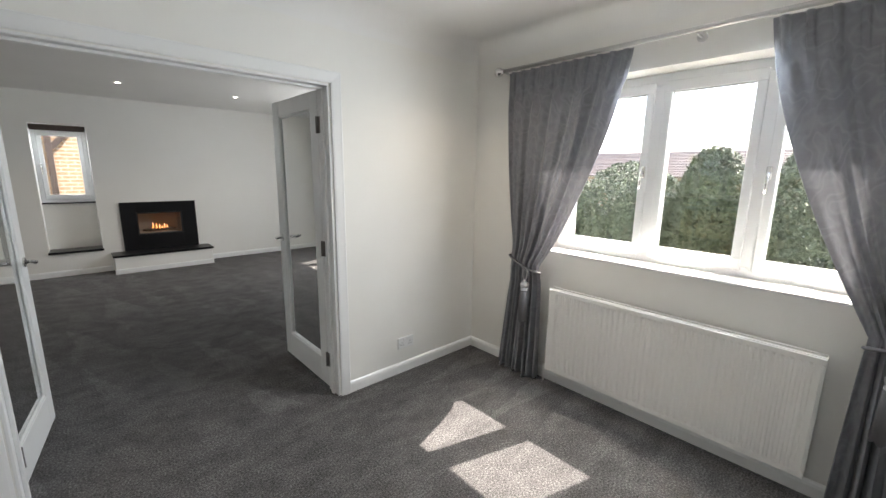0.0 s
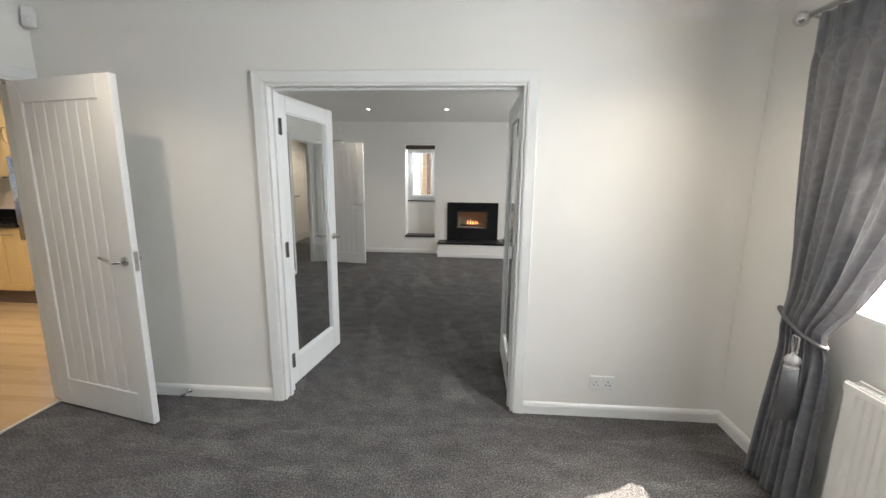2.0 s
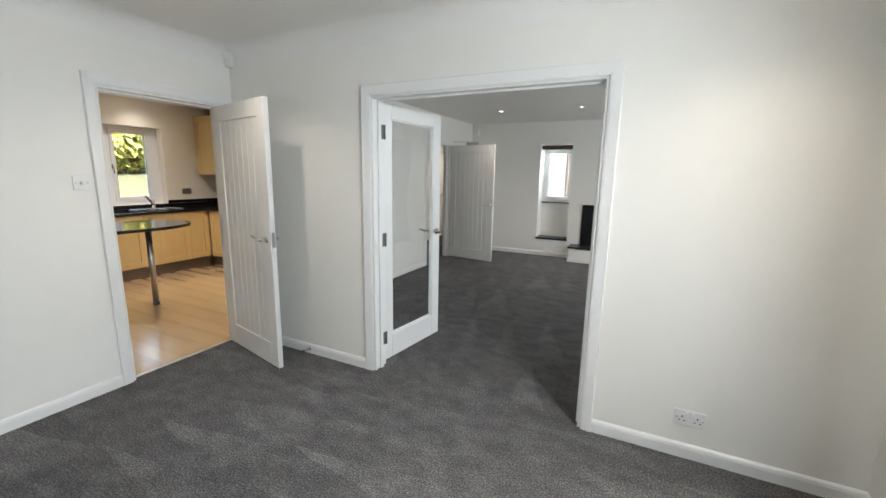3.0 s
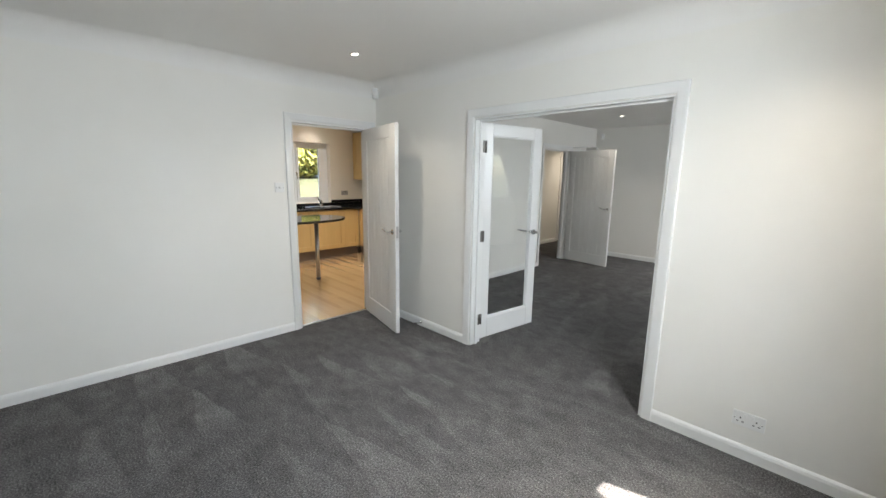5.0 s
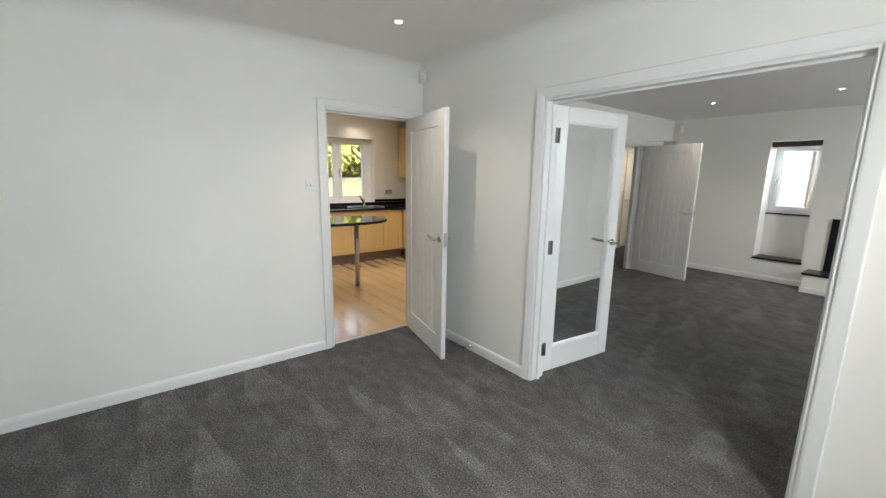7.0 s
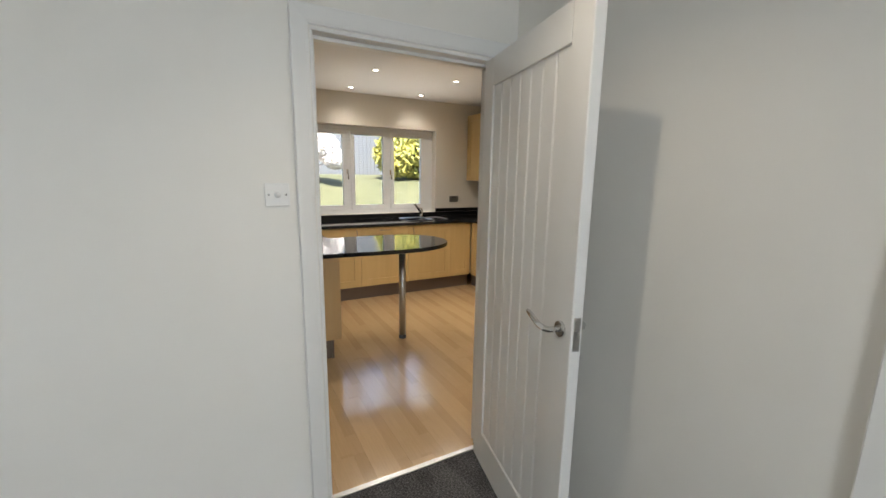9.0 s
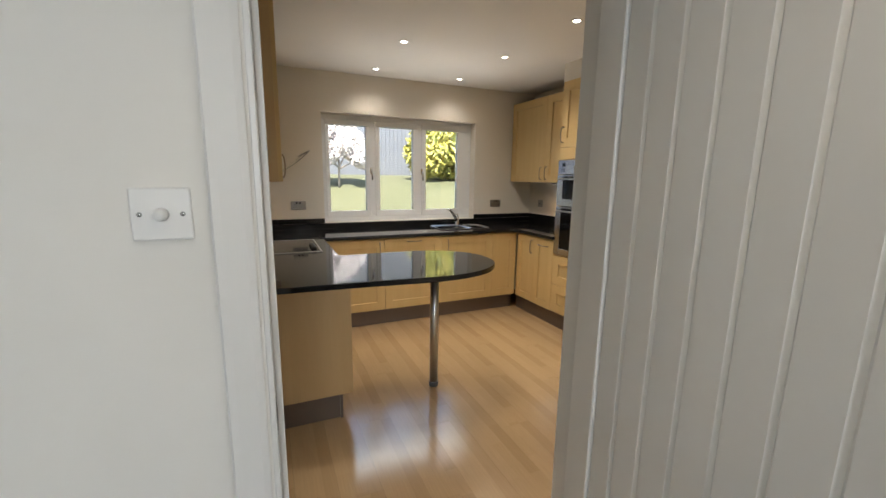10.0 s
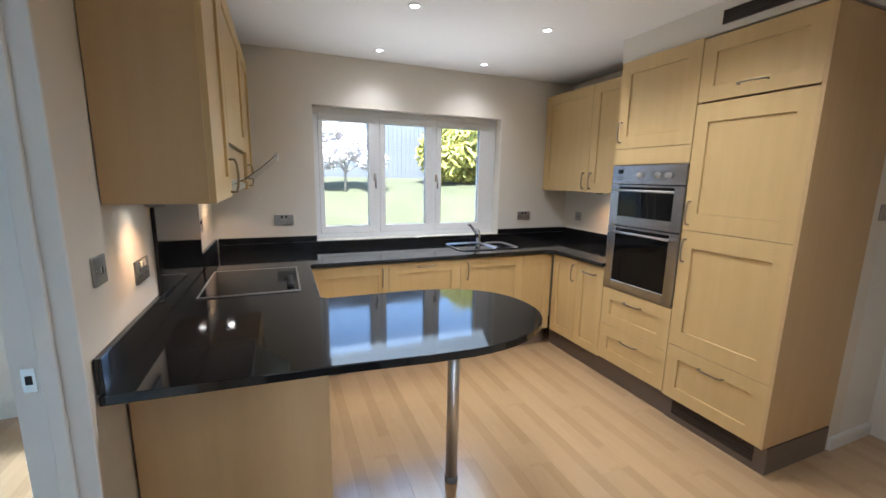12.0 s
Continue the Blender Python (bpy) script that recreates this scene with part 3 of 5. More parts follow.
# ---- windows ----
def casement_window(name, m, width, z0, z1, lights, label, handles=()):
    """uPVC window in local metres: x along it from 0 to width, y = 0 its inner face, z up. lights: (x0, x1, opens)."""
    w = tagged(new(name), label, "window", "", "structure")
    w.matrix_basis = m
    f = 0.062
    xs = [0.0] + [(a[1] + b[0]) / 2 for a, b in zip(lights, lights[1:])] + [width]
    frame_boxes = [(0, width, 0.012, 0.072, z0, z0 + f), (0, width, 0.012, 0.072, z1 - f, z1), (0, f, 0.012, 0.072, z0 + f, z1 - f), (width - f, width, 0.012, 0.072, z0 + f, z1 - f)]
    frame_boxes += [(x - 0.035, x + 0.035, 0.012, 0.072, z0 + f, z1 - f) for x in xs[1:-1]]
    part("window_frame", boxes(*frame_boxes, bevel=0.004), M_UPVC, w)
    for n, (a, b, opens) in enumerate(lights):
        g0, g1 = z0 + 0.11, z1 - 0.105
        lo, hi = xs[n] + (0.045 if n == 0 else 0.026), xs[n + 1] - (0.045 if n == len(lights) - 1 else 0.026)
        sash = part("sash", boxes((lo, hi, 0.0, 0.066, z0 + 0.045, g0), (lo, hi, 0.0, 0.066, g1, z1 - 0.045), (lo, a, 0.0, 0.066, g0, g1), (b, hi, 0.0, 0.066, g0, g1), bevel=0.006, segments=2), M_UPVC, w)
        part("gasket", boxes((a - 0.004, b + 0.004, 0.024, 0.040, g0 - 0.004, g0), (a - 0.004, b + 0.004, 0.024, 0.040, g1, g1 + 0.004), (a - 0.004, a, 0.024, 0.040, g0, g1), (b, b + 0.004, 0.024, 0.040, g0, g1)), M_RUBBER, sash)
        pane = part("pane", boxes((a, b, 0.03, 0.034, g0, g1)), M_GLASS, sash)
        pane.visible_shadow = False
        for side, x, z in handles:
            if side == n:
                bm = bmesh.new()
                box(bm, x - 0.012, x + 0.012, -0.012, 0.001, z - 0.035, z + 0.035, 0.004)
                tube(bm, [(x, -0.01, z), (x, -0.035, z), (x, -0.042, z - 0.02), (x, -0.042, z - 0.10)], 0.008, 8)
                part("handle", bm, M_CHROME, sash, "chrome casement handle")
    return w


# dining window: local x runs along -y in the room's east wall
W0 = WIN_D[1]
casement_window("window_1", pose(2.835, WIN_D[1], 0, 0, 0, -90), WIN_D[1] - WIN_D[0], WIN_D[2], WIN_D[3],
                [(0.11, W0 - 1.245, 1), (W0 - 1.10, W0 - 0.708, 1), (W0 - 0.565, 1.66, 1)], "white upvc casement window with three lights", [(0, W0 - 1.215, 1.52), (2, W0 - 0.60, 1.52)])
casement_window("window_2", pose(XKW - 0.10, WIN_K[0], 0, 0, 0, 90), WIN_K[1] - WIN_K[0], WIN_K[2], WIN_K[3],
                [(0.085, 0.475, 1), (0.63, 1.02, 1), (1.18, 1.585, 1)], "white upvc casement window over the worktop", [(0, 0.53, 1.52), (2, 1.125, 1.52)])
casement_window("window_3", pose(XKW - 0.10, WIN_U[0], 0, 0, 0, 90), WIN_U[1] - WIN_U[0], WIN_U[2], WIN_U[3],
                [(0.10, 0.50, 1), (0.60, 1.0, 1)], "white upvc casement window over the utility sink", [(0, 0.53, 1.5)])
casement_window("window_4", pose(-0.155, YLN + 0.32, 0), 0.565, 1.0, 2.02,
                [(0.10, 0.465, 1)], "narrow white upvc window in a deep recess", [(0, 0.06, 1.5)])
casement_window("window_5", pose(XLE + 0.12, WIN_L[1], 0, 0, 0, -90), WIN_L[1] - WIN_L[0], WIN_L[2], WIN_L[3],
                [(0.11, 0.545, 1), (0.69, 1.082, 1), (1.225, 1.66, 1)], "white upvc casement window with three lights")
structure("window_sill_living", boxes((XLE - 0.004, XLE + 0.118, WIN_L[0] + 0.002, WIN_L[1] - 0.002, WIN_L[2] - 0.003, WIN_L[2] + 0.012), bevel=0.004), M_GLOSS, "white painted window sill in sunlight", "window sill")
structure("window_sill_dining", boxes((XE - 0.004, 2.84, WIN_D[0] + 0.002, WIN_D[1] - 0.002, WIN_D[2] - 0.003, WIN_D[2] + 0.012), bevel=0.004), M_GLOSS, "white painted window sill in sunlight", "window sill")
structure("recess_infill", boxes((-0.155, 0.41, YLN + 0.30, YLN + 0.44, 0.33, 1.0)), M_WALL, "white plaster back of the window recess", "wall")
structure("recess_sill", boxes((-0.165, 0.42, YLN - 0.03, YLN + 0.30, 0.315, 0.345), bevel=0.004), M_SLATE, "black slate sill in the window recess", "window sill")
structure("recess_ledge", boxes((-0.155, 0.41, YLN + 0.27, YLN + 0.33, 0.985, 1.005), bevel=0.003), M_SLATE, "thin dark ledge under the recess window", "window sill")
blind = thing("roller_blind", pose(0.1275, YLN + 0.05, 2.02), "rolled-up brown blind at the head of the recess", "blind")
bm = bmesh.new()
tube(bm, [(-0.275, 0, 0), (0.275, 0, 0)], 0.026, 14)
part("roll", bm, M_TIMBER, blind)
part("bottom_bar", boxes((-0.27, 0.27, -0.03, -0.02, -0.05, 0.02), bevel=0.003), M_TIMBER, blind)
part("bracket", boxes((-0.2815, -0.276, -0.03, 0.03, -0.03, 0.04)), M_PLASTIC, blind)
part("bracket", boxes((0.276, 0.2815, -0.03, 0.03, -0.03, 0.04)), M_PLASTIC, blind)


# ---- doors ----
def lever(parent, x, z, y, out, way):
    """Lever handle on a round rose; out is the side of the leaf (+1 or -1), way the direction of the lever."""
    bm = bmesh.new()
    lathe(bm, [(0.027, 0), (0.027, 0.006 * out), (0.024, 0.009 * out)], 24, (x, y, z), "y")
    tube(bm, [(x, y + 0.006 * out, z), (x, y + 0.042 * out, z), (x + 0.012 * way, y + 0.052 * out, z), (x + 0.045 * way, y + 0.056 * out, z + 0.003), (x + 0.08 * way, y + 0.056 * out, z + 0.014), (x + 0.115 * way, y + 0.054 * out, z + 0.022), (x + 0.128 * way, y + 0.053 * out, z + 0.022)],
         [0.010, 0.010, 0.010, 0.010, 0.0095, 0.0085, 0.006], 12)
    return part("handle", bm, M_CHROME, parent, "satin chrome lever handle on a round rose")


def hinge(parent, z, y):
    bm = boxes((-0.003, -0.0005, 0.004, 0.036, z - 0.05, z + 0.05))
    k = y + (0.007 if y > 0 else -0.007)
    tube(bm, [(-0.002, k, z - 0.05), (-0.002, k, z + 0.05)], 0.008, 10)
    return part("hinge", bm, M_HINGE, parent, "brushed steel butt hinge")


def latch(parent, w, z, t):
    bm = boxes((w - 0.001, w + 0.0015, t * 0.2, t * 0.8, z - 0.055, z + 0.055), (w, w + 0.008, t * 0.35, t * 0.65, z - 0.012, z + 0.012), bevel=0.0006)
    return part("latch", bm, M_STEEL, parent, "steel latch plate in the door edge")


def boarded_door(name, m, w, label, side=1):
    """Cottage door: a flat frame round a panel of V-jointed boards, the same on both faces. Hinge at the origin, leaf along +x."""
    d = tagged(new(name), label, "door", "", "structure")
    d.matrix_basis = m
    t, z0, z1, st, top, bot = 0.038, 0.012, 1.988, 0.105, 0.122, 0.18
    part("frame", boxes((0, st, 0, t, z0, z1), (w - st, w, 0, t, z0, z1), (st, w - st, 0, t, z1 - top, z1), (st, w - st, 0, t, z0, z0 + bot), bevel=0.003), M_GLOSS, d)
    n = 7
    bw = (w - 2 * st) / n
    for i in range(n):
        bm = bmesh.new()
        x0, x1 = st + i * bw, st + (i + 1) * bw
        c, y0, y1 = 0.007, 0.007, t - 0.007
        out = [(x0, y0 + c), (x0 + c, y0), (x1 - c, y0), (x1, y0 + c), (x1, y1 - c), (x1 - c, y1), (x0 + c, y1), (x0, y1 - c)]
        prism(bm, out, z0 + bot - 0.002, z1 - top + 0.002)
        part("board", bm, M_GLOSS, d)
    lever(d, w - 0.058, 1.003, 0, -1, -1)
    lever(d, w - 0.058, 1.003, t, 1, -1)
    latch(d, w, 1.003, t)
    for z in (0.22, 1.0, 1.78):
        hinge(d, z, 0.0 if side < 0 else t)
    return d


def glazed_door(name, m, w, label, side=1, handles=True):
    d = tagged(new(name), label, "door", "", "structure")
    d.matrix_basis = m
    t, z0, z1, st, top, bot = 0.04, 0.012, 1.988, 0.105, 0.105, 0.19
    part("frame", boxes((0, st, 0, t, z0, z1), (w - st, w, 0, t, z0, z1), (st, w - st, 0, t, z1 - top, z1), (st, w - st, 0, t, z0, z0 + bot), bevel=0.003), M_GLOSS, d)
    a, b, c, e = st, w - st, z0 + bot, z1 - top
    bead = [(a, b, y, y + 0.012, c, c + 0.013) for y in (0.004, t - 0.016)] + [(a, b, y, y + 0.012, e - 0.013, e) for y in (0.004, t - 0.016)]
    bead += [(x, x + 0.013, y, y + 0.012, c + 0.013, e - 0.013) for x in (a, b - 0.013) for y in (0.004, t - 0.016)]
    part("glazing_bead", boxes(*bead, bevel=0.004), M_GLOSS, d)
    pane = part("pane", boxes((a, b, t / 2 - 0.002, t / 2 + 0.002, c, e)), M_GLASS, d)
    pane.visible_shadow = False
    if handles:
        lever(d, w - 0.055, 0.985, 0, -1, -1)
        lever(d, w - 0.055, 0.985, t, 1, -1)
        latch(d, w, 0.985, t)
    for z in (0.22, 1.0, 1.78):
        hinge(d, z, 0.0 if side < 0 else t)
    return d


def leaf_pose(hx, hy, fx, fy):
    """The pose of a leaf hinged at (hx, hy) whose free edge stands at (fx, fy), and its width."""
    return pose(hx, hy, 0, 0, 0, math.degrees(math.atan2(fy - hy, fx - hx))), math.hypot(fx - hx, fy - hy)


p, w = leaf_pose(-1.538, 2.308, -0.752, 2.130)
boarded_door("door_1", p, w, "white boarded cottage door standing wide open")
def jamb_hinge(door, x, out, z):
    """Butt hinge at the jamb of the double doorway: a plate let into the lining and a round knuckle, its screws proud."""
    bm = boxes((min(x, x + out * 0.0015), max(x, x + out * 0.0015), YLS - 0.052, YLS - 0.004, z - 0.05, z + 0.05))
    tube(bm, [(x + out * 0.004, YLS + 0.003, z - 0.05), (x + out * 0.004, YLS + 0.003, z + 0.05)], 0.0075, 10)
    bm.transform(door.matrix_basis.inverted())
    return part("jamb_hinge", bm, M_HINGE, door, "dull steel butt hinge")


p, w = leaf_pose(-0.128, 2.622, -0.033, 3.378)
leaf = glazed_door("door_2", p, w, "white glazed double door leaf standing open", -1)
for z in (0.22, 1.0, 1.78):
    jamb_hinge(leaf, FRENCH[0] + 0.012, 1, z)
p, w = leaf_pose(1.379, 2.622, 1.377, 3.37)
leaf = glazed_door("door_3", p @ pose(0, -0.04, 0), w, "white glazed double door leaf standing open", 1)
for z in (0.22, 1.0, 1.78):
    jamb_hinge(leaf, FRENCH[1] - 0.012, -1, z)
p, w = leaf_pose(-1.505, 6.70, -0.659, 6.592)
boarded_door("door_4", p, w, "white boarded cottage door open to the hall")
boarded_door("door_5", pose(-2.79, 9.34, 0, 0, 0, -90), 0.72, "white boarded cottage door in the hall, closed")
boarded_door("door_6", pose(-2.43, 5.22, 0, 0, 0, 0), 0.70, "white boarded cottage door, closed")


# ---- kitchen ----
def arch_handle(parent, x, z, upright, length=0.135, y=0.0):
    """Bowed bar handle with square feet on a front at local y."""
    bm = bmesh.new()
    h = length / 2
    pts = [(-h, 0.0), (-h, -0.022), (-h * 0.7, -0.029), (0, -0.033), (h * 0.7, -0.029), (h, -0.022), (h, 0.0)]
    tube(bm, [(x, y + d, z + s) if upright else (x + s, y + d, z) for s, d in pts], [0.0055, 0.0055, 0.005, 0.005, 0.005, 0.0055, 0.0055], 8)
    return part("handle", bm, M_NICKEL, parent, "bowed bronzed metal handle")


def shaker(name, parent, x0, x1, z0, z1, mat=None, y=-0.02, rail=0.085, handle=None, cross=None):
    """Shaker front: four flat rails round a recessed panel. handle: (x, z, upright)."""
    g = 0.0015
    x0, x1, z0, z1 = x0 + g, x1 - g, z0 + g, z1 - g
    t, c, cross = y + 0.02, 0.0012, cross or rail
    bm = bmesh.new()

    def ring(d, e, yy):
        return [bm.verts.new(v) for v in ((x0 + d, yy, z0 + e), (x1 - d, yy, z0 + e), (x1 - d, yy, z1 - e), (x0 + d, yy, z1 - e))]
    rings = [ring(0, 0, t), ring(0, 0, y + c), ring(c, c, y), ring(rail - c, cross - c, y), ring(rail, cross, y + c), ring(rail, cross, y + 0.011)]
    for a, b in zip(rings, rings[1:]):
        for k in range(4):
            bm.faces.new((a[k], a[(k + 1) % 4], b[(k + 1) % 4], b[k]))
    bm.faces.new(rings[0][::-1])
    bm.faces.new(rings[-1])
    bmesh.ops.recalc_face_normals(bm, faces=bm.faces)
    front = part(name, bm, mat or M_MAPLE, parent)
    if handle:
        arch_handle(front, *handle, y=y)
    return front


def slab(name, parent, x0, x1, z0, z1, y=-0.02, handle=None):
    g = 0.0015
    front = part(name, boxes((x0 + g, x1 - g, y, y + 0.02, z0 + g, z1 - g), bevel=0.0012), M_MAPLE, parent)
    if handle:
        arch_handle(front, *handle, y=y)
    return front


def carcass(parent, w, d, z0, z1):
    """Open-fronted cabinet box of boards."""
    b = 0.018
    return part("body", boxes((0, b, 0, d, z0, z1), (w - b, w, 0, d, z0, z1), (b, w - b, 0, d, z0, z0 + b), (b, w - b, 0, d, z1 - b, z1), (b, w - b, d - 0.008, d, z0 + b, z1 - b)), M_MAPLE_SIDE, parent)


PB, PT = 0.165, 0.878    # plinth top, underside of the worktop
# north run, fronts towards the room at y = 4.08
fridge = thing("tall_cabinet", pose(-3.213, 4.10, 0), "tall maple fridge housing with shaker fronts", "cabinet")
carcass(fridge, 0.578, 0.596, PB, 2.312)
part("end_panel", boxes((0.578, 0.596, -0.02, 0.596, 0.0 + PB, 2.312), bevel=0.001), M_MAPLE_SIDE, fridge, "plain maple end panel")
shaker("drawer", fridge, 0, 0.58, PB, 0.515, rail=0.08, handle=(0.29, 0.44, False))
shaker("lower_door", fridge, 0, 0.58, 0.515, 1.242, rail=0.078, cross=0.102, handle=(0.035, 1.12, True))
shaker("upper_door", fridge, 0, 0.58, 1.242, 1.963, rail=0.078, cross=0.102, handle=(0.035, 1.345, True))
shaker("top_door", fridge, 0, 0.58, 1.971, 2.312, rail=0.08, handle=(0.29, 2.035, False))

ovens = thing("oven_housing", pose(-3.80, 4.10, 0), "tall maple oven housing with two drawers", "cabinet")
carcass(ovens, 0.585, 0.596, PB, 2.325)
shaker("drawer", ovens, 0, 0.585, PB + 0.01, 0.45, handle=(0.29, 0.375, False))
shaker("drawer", ovens, 0, 0.585, 0.45, 0.738, handle=(0.29, 0.665, False))
slab("filler_panel", ovens, 0, 0.585, 1.637, 1.745)
shaker("upper_door", ovens, 0, 0.585, 1.745, 2.325, handle=(0.04, 1.86, True))

oven = thing("double_oven", pose(-3.80, 4.10, 0), "stainless steel built-in double oven with dark glass doors", "oven")
part("control_panel", boxes((0.003, 0.582, -0.026, 0.03, 1.505, 1.632), bevel=0.003), M_OVEN, oven)
part("body", boxes((0.02, 0.565, 0.022, 0.5, 0.75, 1.62)), M_DARK, oven)
for a, b, c in ((1.215, 1.50, "upper"), (0.745, 1.207, "lower")):
    door = part("oven_door", boxes((0.003, 0.075, -0.026, 0.02, a, b), (0.51, 0.582, -0.026, 0.02, a, b), (0.075, 0.51, -0.026, 0.02, a, a + 0.065), (0.075, 0.51, -0.026, 0.02, b - 0.014, b), bevel=0.002), M_OVEN, oven)
    part("window", boxes((0.073, 0.512, -0.022, 0.015, a + 0.063, b - 0.012)), M_BLACK_GLASS, door, "black glass oven window")
    bm = bmesh.new()
    z = b - 0.038
    tube(bm, [(0.05, -0.062, z), (0.535, -0.062, z)], 0.008, 12)
    tube(bm, [(0.075, -0.024, z), (0.075, -0.062, z)], 0.006, 8)
    tube(bm, [(0.51, -0.024, z), (0.51, -0.062, z)], 0.006, 8)
    part("handle", bm, M_STEEL, door, "round steel bar handle")
part("display", boxes((0.055, 0.10, -0.028, -0.02, 1.575, 1.605)), M_BLACK_GLASS, oven, "dark clock display")
for k in range(4):
    part("button", boxes((0.052 + 0.014 * k, 0.060 + 0.014 * k, -0.029, -0.02, 1.548, 1.556), bevel=0.001), M_DARK, oven)
for k in range(4):
    part("button", boxes((0.052 + 0.014 * k, 0.060 + 0.014 * k, -0.029, -0.02, 1.530, 1.538), bevel=0.001), M_DARK, oven)
for x in (0.25, 0.385, 0.465):
    bm = bmesh.new()
    lathe(bm, [(0.021, 0.0), (0.020, -0.012), (0.017, -0.022), (0.0, -0.023)], 20, (x, -0.026, 1.565), "y")
    part("knob", bm, M_STEEL, oven, "round steel control knob")

corner = thing("base_cabinet", pose(-4.41, 4.10, 0), "maple base cabinet with two narrow shaker doors", "cabinet", "kitchen base units")
carcass(corner, 0.61, 0.596, PB, PT)
shaker("door", corner, 0.0, 0.315, PB, PT - 0.005, rail=0.07, handle=(0.275, 0.76, True))
shaker("door", corner, 0.315, 0.61, PB, PT - 0.005, rail=0.07, handle=(0.46, 0.80, False))
part("plinth", boxes((-0.06, 0.61, 0.04, 0.056, 0.0, PB)), M_PLINTH, corner, "dark brown plinth board")
part("plinth", boxes((0, 0.585, 0.04, 0.056, 0.0, PB)), M_PLINTH, ovens, "dark brown plinth board")
part("plinth", boxes((0, 0.596, 0.03, 0.046, 0.0, 0.155), (0.58, 0.596, 0.046, 0.596, 0.0, 0.155)), M_PLINTH, fridge, "dark brown plinth board")
grille = [(0.05, 0.53, 0.022, 0.031, 0.045 + 0.02 * k, 0.055 + 0.02 * k) for k in range(5)] + [(0.045, 0.535, 0.0295, 0.0305, 0.04, 0.14)]
part("plinth_grille", boxes(*grille), M_TIMBER, fridge, "dark slotted plinth vent")

wallcab_n = thing("wall_cabinet", pose(-5.062, 4.40, 0), "maple wall cabinet with two shaker doors beside the oven", "cabinet", "kitchen wall units")
carcass(wallcab_n, 1.26, 0.296, 1.42, 2.34)
shaker("door", wallcab_n, 0.0, 0.66, 1.42, 2.34, handle=(0.615, 1.52, True))
shaker("door", wallcab_n, 0.66, 1.26, 1.42, 2.34, handle=(0.705, 1.52, True))

# west run under the window, fronts at x = -4.43
def west_unit(y0, y1, label, handle, slab_top=False):
    u = thing("base_cabinet", pose(-4.45, y0, 0, 0, 0, 90), label, "cabinet", "kitchen base units")
    w = y1 - y0
    carcass(u, w, 0.58, PB, PT)
    shaker("door", u, 0, w, PB, PT - 0.005, rail=0.08, handle=handle)
    part("plinth", boxes((0, w, 0.05, 0.066, 0.0, PB)), M_PLINTH, u, "dark brown plinth board")
    return u


west_unit(1.97, 2.57, "maple base cabinet with one shaker door", (0.55, 0.77, True))
west_unit(2.57, 3.173, "maple integrated dishwasher front with a top handle", (0.30, 0.838, False))
west_unit(3.173, 3.774, "maple sink cabinet with one shaker door", (0.06, 0.77, True))
west_unit(3.774, 4.08, "narrow maple corner cabinet front", None)

# south run below the hob, fronts towards +y
hobunit = thing("base_cabinet", pose(-3.025, 1.95, 0, 0, 0, 180), "maple base cabinet under the hob with a plain end panel", "cabinet", "kitchen base units")
carcass(hobunit, 1.40, 0.61, PB, PT)
part("end_panel", boxes((-0.018, 0.0, -0.022, 0.61, PB, PT), bevel=0.001), M_MAPLE_SIDE, hobunit, "plain maple end panel")
for k in range(3):
    shaker("drawer", hobunit, 0.5, 1.1, PB + 0.236 * k, PB + 0.236 * (k + 1), handle=(0.8, PB + 0.236 * k + 0.19, False))
shaker("door", hobunit, 0.0, 0.5, PB, PT - 0.005, handle=(0.45, 0.76, True))
slab("corner_panel", hobunit, 1.1, 1.40, PB, PT - 0.005)
part("plinth", boxes((0.0, 1.40, 0.04, 0.056, 0, PB), (0.012, 0.03, 0.056, 0.61, 0, PB)), M_PLINTH, hobunit, "dark brown plinth board")


def worktop():
    """One black granite top: sink run, oven-side return, hob run and a breakfast bar with a round end, with a sink cut-out."""
    def shape(outline, hole=None):
        bm = bmesh.new()
        prism(bm, outline, 0.88, 0.912)
        return bm
    arc = []
    cx, cy, rx, ry = -3.155, 2.44, 0.405, 0.525
    for k in range(25):
        a = math.radians(2 + 176 * k / 24)
        arc.append((cx + rx * math.copysign(abs(math.cos(a)) ** 0.92, math.cos(a)), cy + ry * math.sin(a) ** 0.92))
    outline = [(-2.822, 1.337), (-2.79, 1.95), (-2.757, 2.30)] + arc + [(-3.562, 2.3), (-3.562, 2.03), (-3.59, 2.0),
               (-4.38, 2.0), (-4.408, 2.03), (-4.408, 3.98), (-4.36, 4.055), (-3.803, 4.055), (-3.803, 4.695), (-5.075, 4.695), (-5.075, 1.337)]
    bm = shape(outline)
    edges = [e for e in bm.edges if abs(e.verts[0].co.z - e.verts[1].co.z) < 1e-6]
    bmesh.ops.bevel(bm, geom=edges, offset=0.004, segments=2, profile=0.5, affect="EDGES")
    top = part("worktop", bm, M_GRANITE)
    return tagged(top, "polished black granite worktop with a rounded breakfast bar", "worktop")


